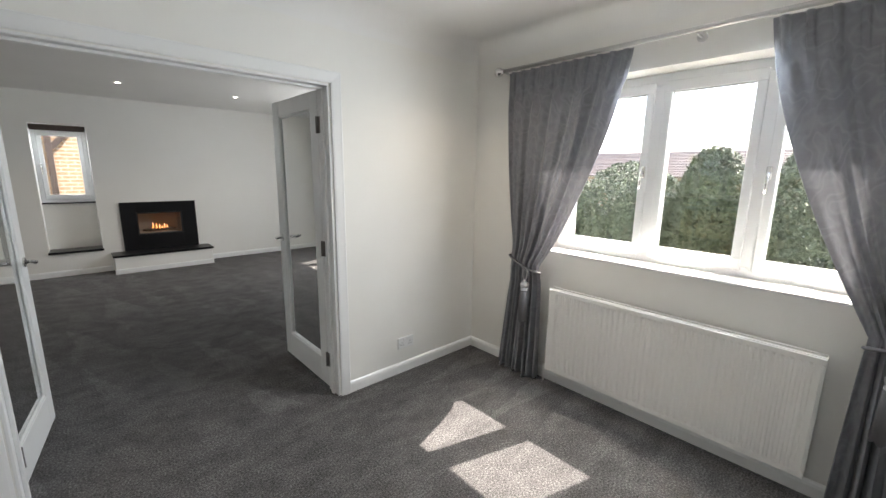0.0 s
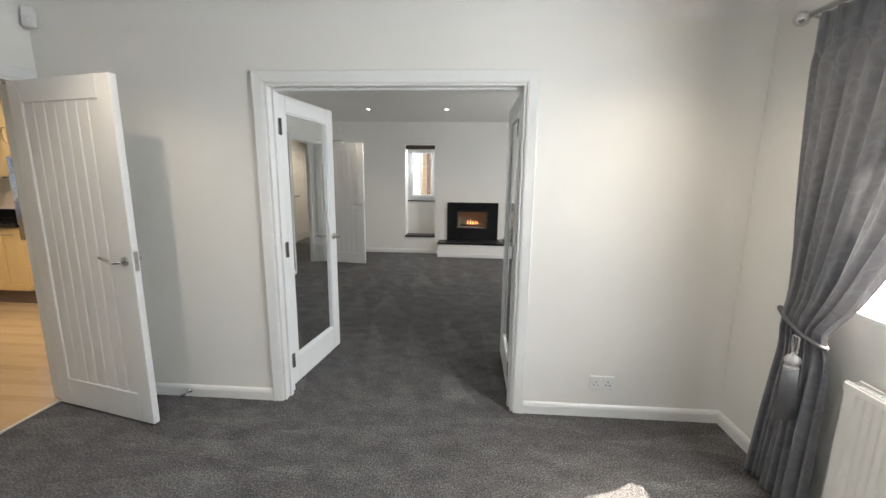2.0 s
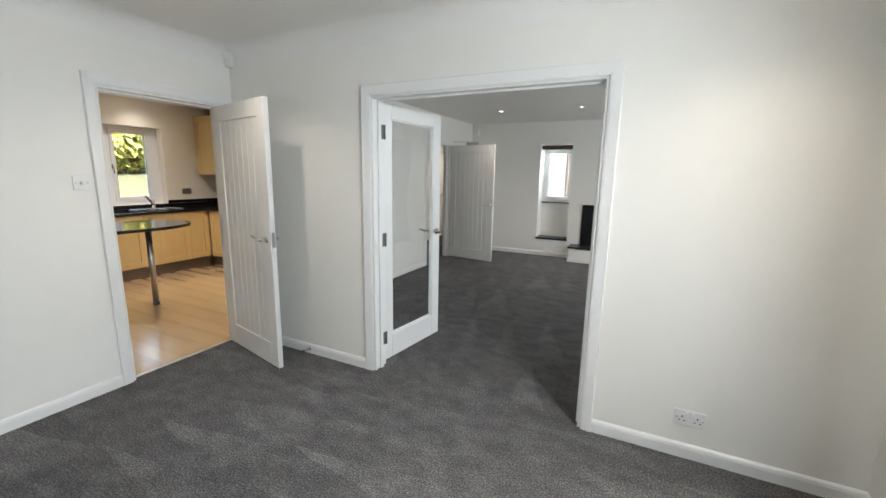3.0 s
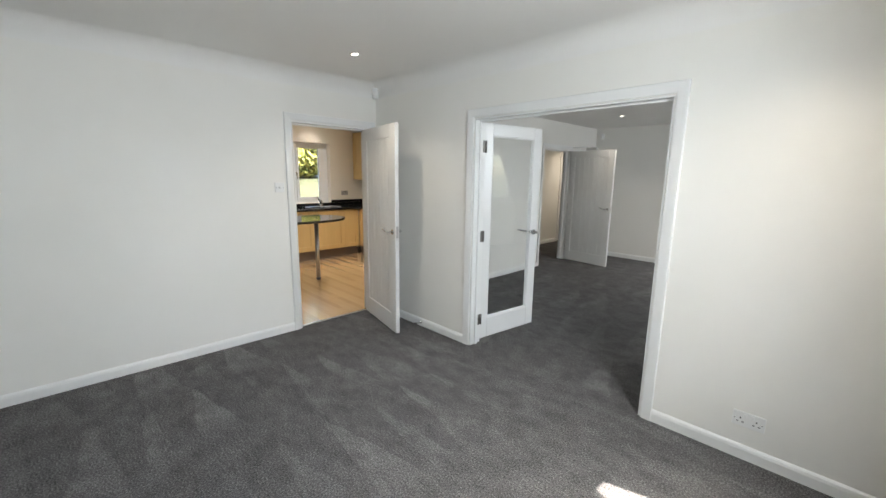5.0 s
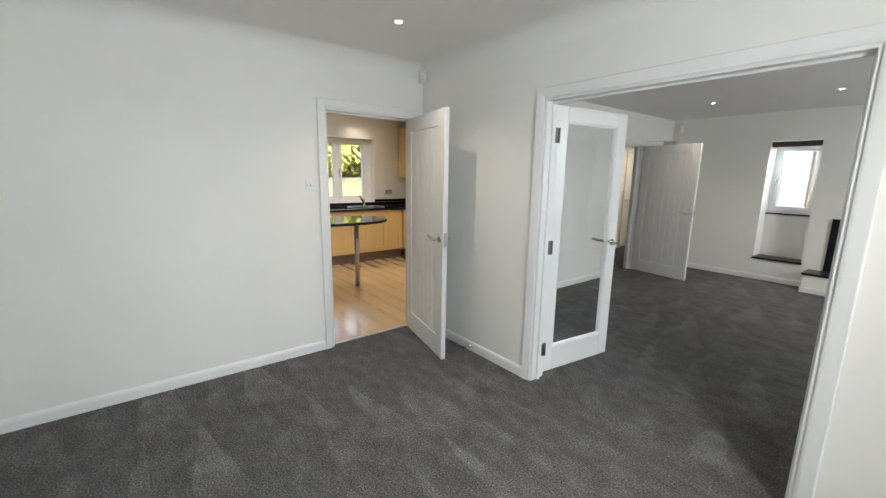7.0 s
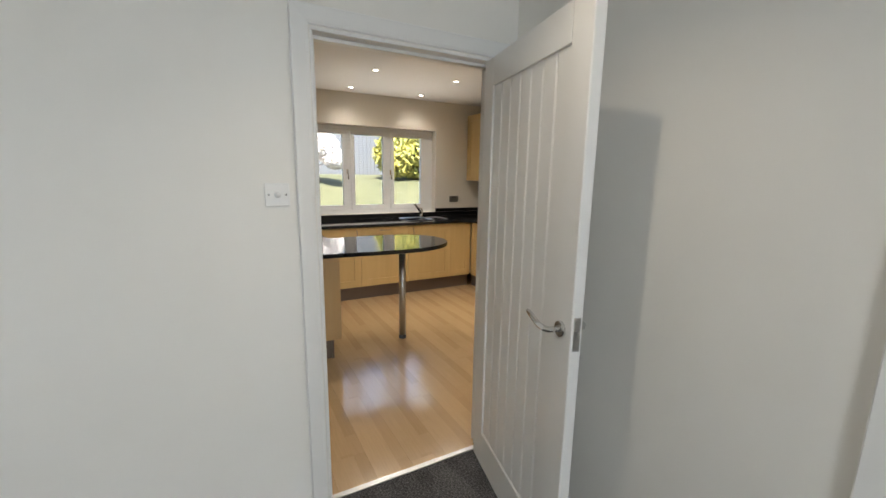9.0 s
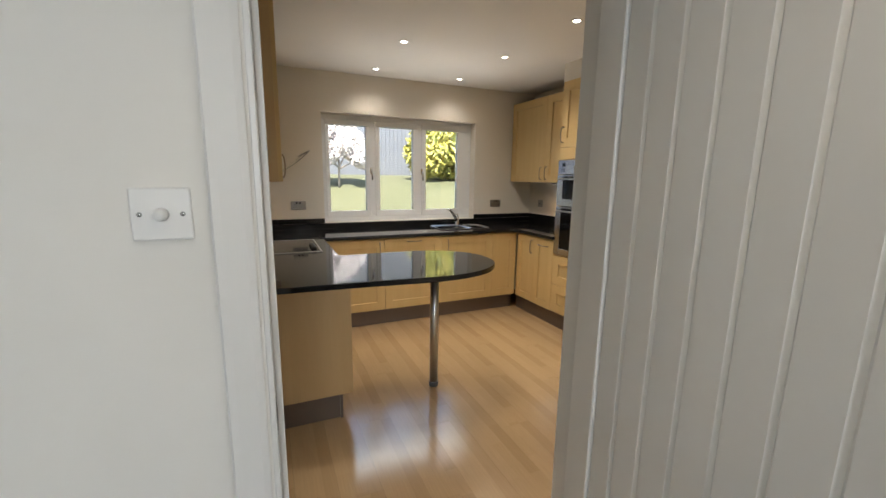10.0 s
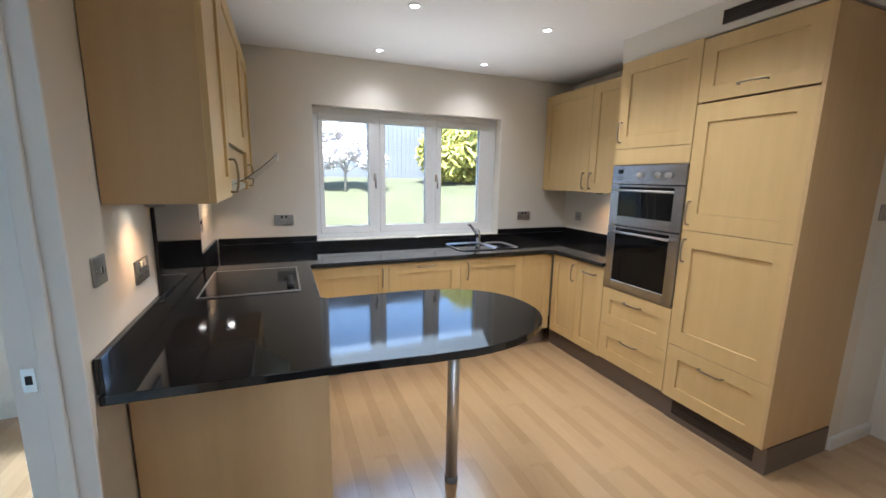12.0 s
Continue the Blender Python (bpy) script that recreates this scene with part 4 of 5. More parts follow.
worktop()
up = thing("upstand", pose(0, 0, 0), "polished black granite upstand along the worktop", "upstand")
part("upstand_south", boxes((-3.495, -2.826, 1.333, 1.353, 0.913, 1.02), bevel=0.002), M_GRANITE, up)
part("upstand_south", boxes((-5.052, -4.445, 1.333, 1.353, 0.913, 1.02), bevel=0.002), M_GRANITE, up)
part("upstand_west", boxes((-5.078, -5.056, 1.36, 4.69, 0.913, 0.969), bevel=0.002), M_GRANITE, up)
part("upstand_west", boxes((-5.078, -5.056, 1.36, 2.103, 0.971, 1.02), bevel=0.002), M_GRANITE, up)
part("upstand_west", boxes((-5.078, -5.056, 3.874, 4.69, 0.971, 1.02), bevel=0.002), M_GRANITE, up)
part("upstand_north", boxes((-5.054, -3.805, 4.674, 4.697, 0.913, 1.02), bevel=0.002), M_GRANITE, up)
splash = part("splashback", boxes((-4.443, -3.497, 1.332, 1.347, 0.914, 1.438), bevel=0.002), M_GRANITE)
tagged(splash, "polished black granite splashback behind the hob", "splashback")

leg = thing("breakfast_bar_leg", pose(-3.177, 2.573, 0), "round steel leg under the breakfast bar", "table leg")
bm = bmesh.new()
lathe(bm, [(0.030, 0.03), (0.030, 0.86)], 24)
part("tube", bm, M_STEEL, leg)
bm = bmesh.new()
lathe(bm, [(0.033, 0.0), (0.034, 0.012), (0.034, 0.03), (0.031, 0.032)], 24)
part("foot", bm, M_RUBBER, leg, "black foot collar")
bm = bmesh.new()
lathe(bm, [(0.031, 0.855), (0.055, 0.868), (0.055, 0.8795)], 24)
part("top_plate", bm, M_STEEL, leg)

hob = thing("ceramic_hob", pose(-4.03, 1.665, 0.913), "black glass ceramic hob with a steel trim", "hob")
part("glass_plate", boxes((-0.285, 0.285, -0.235, 0.235, 0.0, 0.006), bevel=0.002), M_BLACK_GLASS, hob)
part("trim", boxes((-0.295, 0.295, -0.245, -0.235, 0, 0.008), (-0.295, 0.295, 0.235, 0.245, 0, 0.008), (-0.295, -0.285, -0.235, 0.235, 0, 0.008), (0.285, 0.295, -0.235, 0.235, 0, 0.008), bevel=0.002), M_STEEL, hob)
for k in range(4):
    bm = bmesh.new()
    lathe(bm, [(0.020, 0.006), (0.019, 0.018), (0.015, 0.026), (0.0, 0.027)], 18, (0.20 - 0.055 * k, 0.195, 0))
    part("knob", bm, M_DARK, hob, "black control knob")

wc = thing("wall_cabinet", pose(-3.04, 1.62, 0, 0, 0, 180), "maple wall cabinet with a plain end panel", "cabinet", "kitchen wall units")
carcass(wc, 0.455, 0.286, 1.43, 2.34)
part("end_panel", boxes((-0.018, 0, -0.0, 0.286, 1.43, 2.34), bevel=0.001), M_MAPLE_SIDE, wc, "plain maple end panel")
shaker("door", wc, -0.016, 0.455, 1.43, 2.34, handle=(0.41, 1.52, True))
wc2 = thing("wall_cabinet", pose(-4.45, 1.62, 0, 0, 0, 180), "maple wall cabinet beyond the cooker hood", "cabinet", "kitchen wall units")
carcass(wc2, 0.60, 0.286, 1.43, 2.34)
shaker("door", wc2, 0.0, 0.60, 1.43, 2.34, handle=(0.05, 1.52, True))
hood = thing("cooker_hood", pose(-3.497, 1.62, 0, 0, 0, 180), "steel cooker hood with a tilted glass visor under a maple front", "cooker hood")
part("housing", boxes((0.002, 0.948, 0.0, 0.286, 1.50, 2.34)), M_MAPLE_SIDE, hood, "maple hood housing")
shaker("front", hood, 0.002, 0.948, 1.66, 2.34)
part("base", boxes((0.02, 0.93, -0.005, 0.28, 1.44, 1.50), bevel=0.003), M_STEEL, hood)
bm = bmesh.new()
n = 10
for k in range(n + 1):
    u = k / n
    y, z = -0.005 - 0.20 * u, 1.475 + 0.09 * u + 0.055 * u * u
    for x in (0.03, 0.92):
        bm.verts.new((x, y, z))
        bm.verts.new((x, y + 0.002, z - 0.006))
bm.verts.ensure_lookup_table()
for k in range(n):
    a, b = 4 * k, 4 * k + 4
    for q in ((a, a + 2, b + 2, b), (a + 1, b + 1, b + 3, a + 3), (a, b, b + 1, a + 1), (a + 2, a + 3, b + 3, b + 2)):
        bm.faces.new([bm.verts[i] for i in q])
for a in (0, 4 * n):
    bm.faces.new([bm.verts[i] for i in (a, a + 1, a + 3, a + 2)])
bmesh.ops.recalc_face_normals(bm, faces=bm.faces)
part("visor", bm, M_GLASS_HOOD, hood, "curved clear glass visor")
bm = bmesh.new()
tube(bm, [(0.03, -0.207, 1.622), (0.92, -0.207, 1.622)], 0.006, 8)
part("visor_rail", bm, M_STEEL, hood)

sink = thing("kitchen_sink", pose(-4.75, 3.52, 0.913), "stainless steel bowl-and-a-half sink with drainer", "sink")


def bowl(parent, x0, x1, y0, y1, r=0.06):
    bm = bmesh.new()
    rings = []
    for inset, z in ((-0.012, 0.004), (0.0, 0.004), (0.006, -0.004), (0.03, -0.0045)):
        ring = []
        for cx, cy, a0 in ((x1 - r, y1 - r, 0), (x0 + r, y1 - r, 90), (x0 + r, y0 + r, 180), (x1 - r, y0 + r, 270)):
            for k in range(6):
                a = radians(a0 + 18 * k)
                rr = max(r - inset, 0.01)
                ring.append(bm.verts.new((cx + rr * math.cos(a), cy + rr * math.sin(a), z + 0.003)))
        rings.append(ring)
    for a, b in zip(rings, rings[1:]):
        for k in range(len(a)):
            bm.faces.new((a[k], a[(k + 1) % len(a)], b[(k + 1) % len(a)], b[k])).smooth = True
    bm.faces.new(rings[-1])
    return part("bowl", bm, M_STEEL, parent)


bowl(sink, -0.19, 0.19, -0.28, 0.07)
bowl(sink, -0.15, 0.19, 0.10, 0.29)
tap = thing("mixer_tap", pose(-4.97, 3.60, 0.913), "chrome mixer tap with an angled spout", "tap")
bm = bmesh.new()
lathe(bm, [(0.028, 0), (0.028, 0.008), (0.022, 0.012), (0.022, 0.085), (0.019, 0.098)], 20)
part("body", bm, M_CHROME, tap)
bm = bmesh.new()
tube(bm, [(0, 0, 0.04), (0.03, -0.045, 0.10), (0.07, -0.11, 0.165), (0.085, -0.14, 0.19), (0.095, -0.155, 0.182)], [0.017, 0.016, 0.014, 0.014, 0.013], 12)
part("spout", bm, M_CHROME, tap)
bm = bmesh.new()
tube(bm, [(0, 0, 0.092), (-0.002, 0.004, 0.115), (-0.004, -0.03, 0.13)], [0.016, 0.012, 0.007], 10)
part("lever", bm, M_CHROME, tap)

structure("bulkhead", boxes((-3.83, -2.62, 4.105, YKN, 2.33, CEIL_K)), M_WALL_KITCHEN, "white painted bulkhead over the tall units", "bulkhead")
vent = thing("air_vent", pose(-3.13, 4.105, 2.375), "dark slotted air vent in the bulkhead", "vent")
part("backing", boxes((0, 0.42, -0.004, 0.0, 0, 0.055)), M_DARK, vent)
part("frame", boxes((-0.006, 0.426, -0.010, -0.004, 0.055, 0.062), (-0.006, 0.426, -0.010, -0.004, -0.007, 0), (-0.006, 0, -0.010, -0.004, 0, 0.055), (0.42, 0.426, -0.010, -0.004, 0, 0.055)), M_TIMBER, vent)
for k in range(3):
    part("slat", boxes((0, 0.42, -0.010, -0.004, 0.010 + 0.016 * k, 0.016 + 0.016 * k)), M_TIMBER, vent)


# ---- dining room things ----
def curtain(x, y_wall, y_open, y_tie0, y_tie1, y_bot0, y_bot1, seed, label):
    """Pinch-pleated curtain held back at the sill; y_wall is its outer side, y_open the side that opens over the window."""
    c = thing("curtain", pose(x, 0, 0), label, "curtain", "window curtains")
    nu, nv, pleats = 220, 72, 11
    z_top, z_tie, deep = 2.19, 0.865, 0.15
    rnd = random.Random(seed)
    amps = [rnd.uniform(0.45, 1.35) for _ in range(pleats + 2)]
    steps = [rnd.uniform(0.7, 1.3) for _ in range(pleats)]
    marks = [sum(steps[:i]) / sum(steps) for i in range(pleats + 1)]
    side = 1 if y_wall > y_open else -1
    bm = bmesh.new()
    rows = []
    for j in range(nv + 1):
        v = j / nv
        z = z_top - deep * v * nv / 10 if j <= 10 else z_top - deep + (0.012 - z_top + deep) * (j - 10) / (nv - 10)
        if z > z_tie:
            s = (z_top - z) / (z_top - z_tie)
            a = y_wall + (y_tie0 - y_wall) * s ** 2.2
            b = y_open + (y_tie1 - y_open) * (0.30 * s + 0.70 * s ** 1.7)
            amp = 0.030 * (1 - 0.35 * math.sin(math.pi * min(s * 1.1, 1)))
        else:
            s = (z_tie - z) / z_tie
            e = s ** 0.75
            a = y_tie0 + (y_bot0 - y_tie0) * e
            b = y_tie1 + (y_bot1 - y_tie1) * e
            amp = 0.024 + 0.026 * s
        squeeze = math.exp(-((z - z_tie) / 0.09) ** 2)
        amp *= 1 - 0.4 * squeeze
        head = 1.0 if z > z_top - deep else max(0.0, 1 - (z_top - deep - z) / 0.05)
        free = min(max((z_top - deep - z) / 0.35, 0.0), 1.0)
        row = []
        for i in range(nu + 1):
            u = i / nu
            k = u * pleats
            n, f = min(int(k), pleats - 1), k - min(int(k), pleats - 1)
            at = marks[n] + (marks[n + 1] - marks[n]) * f
            at = u + (at - u) * free
            roll = math.cos(2 * math.pi * f + 0.5 * math.sin(3 * v + n) * free)
            roll = -roll
            broad = math.sin(2 * math.pi * (0.5 * k + 0.12 * math.sin(1.3 * k + 2 * v)))
            body = 0.50 * roll * amps[n] + 1.05 * broad * (0.6 + 0.4 * math.cos(0.9 * k))
            pinch = 1.5 * math.exp(-((f - 0.5) / 0.17) ** 4) - 0.5 + 0.22 * math.cos(2 * math.pi * (f - 0.5) / 0.13) * (abs(f - 0.5) < 0.2)
            d = amp * body * (1 - head) - 0.013 * pinch * head - 0.03 * squeeze + 0.012 * math.sin(5.1 * k + 3 * v) * v * free
            hem = max(0.012 * math.sin(3.7 * k), -0.008) if j == nv else 0.0
            row.append(bm.verts.new((d, a + (b - a) * at, z + hem)))
        rows.append(row)
    for p, q in zip(rows, rows[1:]):
        for i in range(nu):
            bm.faces.new((p[i], p[i + 1], q[i + 1], q[i])).smooth = True
    drape = part("drape", bm, M_FABRIC, c)
    sol = drape.modifiers.new("thick", "SOLIDIFY")
    sol.thickness = 0.003
    ym, hw = (y_tie0 + y_tie1) / 2, abs(y_tie1 - y_tie0) / 2 + 0.008
    bm = bmesh.new()
    pts = [(-0.030 + 0.024 * math.cos(a), ym + hw * math.sin(a), z_tie + 0.045 * math.sin(a) * side - 0.01 * math.cos(a) ** 2) for a in (2 * math.pi * k / 36 for k in range(37))]
    tube(bm, pts, 0.008, 8, False)
    part("tieback_cord", bm, M_CORD, c, "grey twisted cord tieback")
    yt, xt = ym - side * 0.045, -0.078
    zt = z_tie - 0.05
    bm = bmesh.new()
    tube(bm, [(xt, yt - 0.006, zt - 0.06), (xt, yt - 0.018, zt - 0.02), (xt, yt - 0.016, zt + 0.02), (xt, yt + 0.016, zt + 0.02), (xt, yt + 0.018, zt - 0.02), (xt, yt + 0.006, zt - 0.06)], 0.004, 6)
    part("tassel_loop", bm, M_TASSEL, c, "pale looped cord")
    bm = bmesh.new()
    lathe(bm, [(0.006, -0.052), (0.010, -0.058), (0.009, -0.064), (0.022, -0.07), (0.029, -0.082), (0.030, -0.092), (0.025, -0.104), (0.018, -0.11), (0.026, -0.116), (0.028, -0.123), (0.024, -0.13)], 18, (xt, yt, zt))
    part("tassel_head", bm, M_TASSEL, c, "silvery corded tassel head")
    bm = bmesh.new()
    for k in range(40):
        a = 2 * math.pi * k / 40
        r = 0.024
        tube(bm, [(xt + q * r * math.cos(a), yt + q * r * math.sin(a), zt - h) for q, h in ((1.0, 0.128), (1.12, 0.21), (1.2, 0.355 + 0.006 * math.sin(7 * k)))], 0.0036, 5)
    part("tassel_fringe", bm, M_CORD, c, "grey tassel fringe")
    return c


curtain(2.575, 2.09, 1.235, 1.985, 1.735, 2.10, 1.715, 7, "grey patterned curtain tied back beside the radiator")
curtain(2.575, -0.27, 0.635, -0.13, 0.145, -0.28, 0.17, 8, "grey patterned curtain tied back over the radiator end")
curtain(XLE - 0.092, 6.95, 5.95, 6.78, 6.48, 6.96, 6.45, 9, "grey patterned curtain tied back beside the living room window")


def curtain_pole(x, y0, y1):
    pole = thing("curtain_pole", pose(x, 0, 2.215), "brushed steel curtain pole with ball finials", "curtain pole")
    bm = bmesh.new()
    tube(bm, [(0, y0, 0), (0, y1, 0)], 0.0125, 14)
    part("rod", bm, M_STEEL, pole)
    for y, s in ((y0, 1), (y1, -1)):
        bm = bmesh.new()
        lathe(bm, [(0.015, 0), (0.018, 0.008 * s), (0.012, 0.014 * s), (0.022, 0.022 * s), (0.031, 0.036 * s), (0.033, 0.05 * s), (0.028, 0.066 * s), (0.015, 0.078 * s), (0.0, 0.08 * s)], 20, (0, y, 0), "y")
        part("finial", bm, M_CHROME, pole, "chrome ball finial")
    for y in (y0 - 0.02, (y0 + y1) / 2 + 0.02, y1 + 0.02):
        bm = bmesh.new()
        tube(bm, [(0.082, y, -0.02), (0.04, y, -0.022), (0, y, -0.012)], 0.007, 10)
        lathe(bm, [(0.025, 0), (0.025, -0.006), (0.018, -0.01)], 18, (0.082, y, -0.02), "x")
        part("bracket", bm, M_STEEL, pole)


curtain_pole(2.585, 2.15, -0.33)
curtain_pole(XLE - 0.082, 7.02, 4.3)


def radiator():
    r = thing("radiator", pose(2.575, 0.25, 0.115), "white enamelled panel radiator under the window", "radiator")
    w, h, pitch = 1.41, 0.605, 0.0333
    bm = bmesh.new()
    prof = [(0.006, 0.0), (0.0, 0.012)]
    n = int((w - 0.05) / pitch)
    y = 0.025
    for k in range(n):
        for dy, dx in ((0.0, 0.0), (0.010, 0.0), (0.016, 0.005), (0.0265, 0.005), (0.0325, 0.0)):
            prof.append((dx, y + dy))
        y += pitch
    prof += [(0.0, w - 0.012), (0.006, w)]
    levels = [(0.0, 0.008, 0), (0.006, 0.0, 0), (0.028, 0.0, 0), (0.042, 0.0, 1), (h - 0.042, 0.0, 1), (h - 0.028, 0.0, 0), (h - 0.006, 0.0, 0), (h, 0.008, 0)]
    grid = [[bm.verts.new((d * f + e, yy, z)) for d, yy in prof] for z, e, f in levels]
    for a, b in zip(grid, grid[1:]):
        for i in range(len(prof) - 1):
            bm.faces.new((a[i], b[i], b[i + 1], a[i + 1]))
    bmesh.ops.recalc_face_normals(bm, faces=bm.faces)
    box(bm, 0.008, 0.02, 0.002, w - 0.002, 0.004, h - 0.004)
    part("front_panel", bm, M_ENAMEL, r)
    part("rear_panel", boxes((0.048, 0.06, 0.01, w - 0.01, 0.01, h - 0.01), bevel=0.004), M_ENAMEL, r)
    part("end_cap", boxes((0.008, 0.062, -0.002, 0.004, 0.01, h - 0.006), bevel=0.001), M_ENAMEL, r)
    part("end_cap", boxes((0.008, 0.062, w - 0.004, w + 0.002, 0.01, h - 0.006), bevel=0.001), M_ENAMEL, r)
    slots = [(0.006, 0.016, 0.0, w, h - 0.012, h + 0.002), (0.054, 0.064, 0.0, w, h - 0.012, h + 0.002)]
    slots += [(0.016, 0.054, 0.02 + 0.03 * k, 0.032 + 0.03 * k, h - 0.014, h - 0.009) for k in range(46)]
    part("top_grille", boxes(*slots), M_ENAMEL, r)
    for y in (0.2, w - 0.2):
        part("wall_bracket", boxes((0.06, 0.091, y, y + 0.03, 0.05, h - 0.05)), M_ENAMEL, r)
    bm = bmesh.new()
    tube(bm, [(0.04, w + 0.03, -0.113), (0.04, w + 0.03, 0.02), (0.04, w - 0.002, 0.03)], 0.0075, 10)
    part("pipe", bm, M_ENAMEL, r)
    return r


radiator()


def double_socket(m, mat, inset, label, wide=0.146, gangs=2):
    s = thing("socket" if gangs == 2 else "wall_switch", m, label, "socket" if gangs == 2 else "switch")
    part("plate", boxes((-wide / 2, wide / 2, -0.009, 0.0, -0.043, 0.043), bevel=0.003, segments=2), mat, s)
    for g in range(gangs):
        cx = (g - (gangs - 1) / 2) * 0.072
        # No holes are cut: dark blocks on the plate carry their inner shade.
        pins = [(cx - 0.003, cx + 0.003, -0.0097, -0.008, 0.002, 0.011)] + [(cx + d - 0.005, cx + d + 0.005, -0.0097, -0.008, -0.018, -0.013) for d in (-0.012, 0.012)]
        if gangs == 2:
            part("pin_holes", boxes(*pins), M_DARK, s)
        part("rocker", boxes((cx * 0.45 - 0.008, cx * 0.45 + 0.008, -0.013, -0.008, 0.014, 0.036) if gangs == 2 else (-0.008, 0.008, -0.013, -0.008, -0.012, 0.012), bevel=0.002), inset, s)
    for d in (-1, 1):
        bm = bmesh.new()
        lathe(bm, [(0.004, -0.0085), (0.004, -0.0102), (0.0, -0.0104)], 10, (d * (wide / 2 - 0.013), 0, 0), "y")
        part("screw", bm, M_CHROME, s)
    return s


M_STEEL_PLATE = material("brushed_steel_plate", (0.40, 0.39, 0.38), 0.36, 1.0)
double_socket(pose(1.941, YN, 0.231), M_PLASTIC, M_PLASTIC, "white plastic double power socket above the skirting")
sw = thing("dimmer_switch", pose(XW, 1.396, 1.402, 0, 0, 90), "white dimmer switch with a round knob beside the kitchen door", "switch")
part("plate", boxes((-0.043, 0.043, -0.009, 0, -0.043, 0.043), bevel=0.003, segments=2), M_PLASTIC, sw)
bm = bmesh.new()
lathe(bm, [(0.011, -0.008), (0.0105, -0.022), (0.008, -0.026), (0.0, -0.026)], 20, (0, 0, 0), "y")
part("knob", bm, M_PLASTIC, sw)
for d in (-0.030, 0.030):
    bm = bmesh.new()
    lathe(bm, [(0.004, -0.0085), (0.004, -0.0102), (0.0, -0.0104)], 10, (d, 0, 0), "y")
    part("screw", bm, M_CHROME, sw)


def corner_sensor(x, y, z, turn):
    s = thing("alarm_sensor", pose(x, y, z, 0, 0, turn), "small white alarm sensor high in the corner", "sensor")
    part("housing", boxes((-0.032, 0.032, -0.045, 0.0, -0.055, 0.055), bevel=0.014, segments=3), M_PLASTIC, s)
    bm = bmesh.new()
    lathe(bm, [(0.021, -0.044), (0.018, -0.052), (0.0, -0.056)], 18, (0, 0, -0.012), "y")
    part("lens", bm, M_PLASTIC, s, "domed white sensor lens")
    return s


corner_sensor(-1.485, YN - 0.02, 2.36, 30)
corner_sensor(-1.41, YLN, 2.31, 20)

stop = thing("door_stop", pose(-0.765, YN - 0.016, 0.045), "chrome door stop on the skirting board", "door stop")
bm = bmesh.new()
lathe(bm, [(0.016, 0.0), (0.016, -0.006), (0.007, -0.012), (0.007, -0.065), (0.011, -0.068)], 16, (0, 0, 0), "y")
part("stem", bm, M_CHROME, stop)
bm = bmesh.new()
lathe(bm, [(0.012, -0.068), (0.012, -0.08), (0.009, -0.084)], 16, (0, 0, 0), "y")
part("buffer", bm, M_RUBBER, stop, "black rubber buffer")

structure("threshold_strip", boxes((XW - 0.062, XW - 0.030, KDOOR[0] + 0.012, KDOOR[1] - 0.012, 0.0005, 0.006), bevel=0.002), M_STEEL, "bright metal threshold strip", "threshold")
for nm, m in (("strike_plate_kitchen", pose(XW - 0.03, KDOOR[0] + 0.012, 0.985, 0, 0, 0)), ("strike_plate_utility", pose(UDOOR[0] + 0.012, 1.222, 1.005, 0, 0, -90))):
    k = thing(nm.rsplit("_", 1)[0], m, "steel latch strike plate on the door lining", "strike plate")
    part("plate", boxes((-0.014, 0.014, 0.0, 0.0015, -0.032, 0.032), bevel=0.0005), M_CHROME, k)
    # The slot is a dark block, its recess shade put into the colour.
    part("slot", boxes((-0.007, 0.007, 0.0015, 0.002, -0.012, 0.012)), M_DARK, k)


# ---- downlights ----
def downlight(x, y, z):
    d = thing("downlight", pose(x, y, z), "lit recessed ceiling downlight with a white bezel", "downlight", "ceiling downlights")
    bm = bmesh.new()
    lathe(bm, [(0.043, 0.0), (0.043, -0.004), (0.036, -0.006), (0.024, -0.003), (0.022, -0.0005)], 24)
    part("bezel", bm, M_PLASTIC, d)
    bm = bmesh.new()
    lathe(bm, [(0.0215, -0.0004), (0.0215, -0.002), (0.015, -0.004), (0.0, -0.005)], 20)
    part("lens", bm, M_LENS, d, "glowing lamp lens")
    return d


for x, y in DOWNLIGHTS_DINING:
    downlight(x, y, CEIL_D)
for x, y in DOWNLIGHTS_LIVING:
    downlight(x, y, CEIL_L)
# Includes a fitting for the added lamp by the passage.
for x, y in DOWNLIGHTS_KITCHEN:
    downlight(x, y, CEIL_K)


def cabinet_light(x, y, z):
    d = thing("cabinet_light", pose(x, y, z), "small lit steel lamp under a wall cabinet", "lamp", "under-cabinet lamps")
    bm = bmesh.new()
    lathe(bm, [(0.034, 0.0), (0.034, -0.014), (0.026, -0.022)], 20)
    part("housing", bm, M_HINGE, d)
    bm = bmesh.new()
    lathe(bm, [(0.022, -0.0221), (0.020, -0.0225), (0.0, -0.0226)], 16)
    part("lens", bm, M_LENS, d, "glowing lamp lens")


for x, y, z in CABINET_LIGHTS:
    cabinet_light(x, y, z)

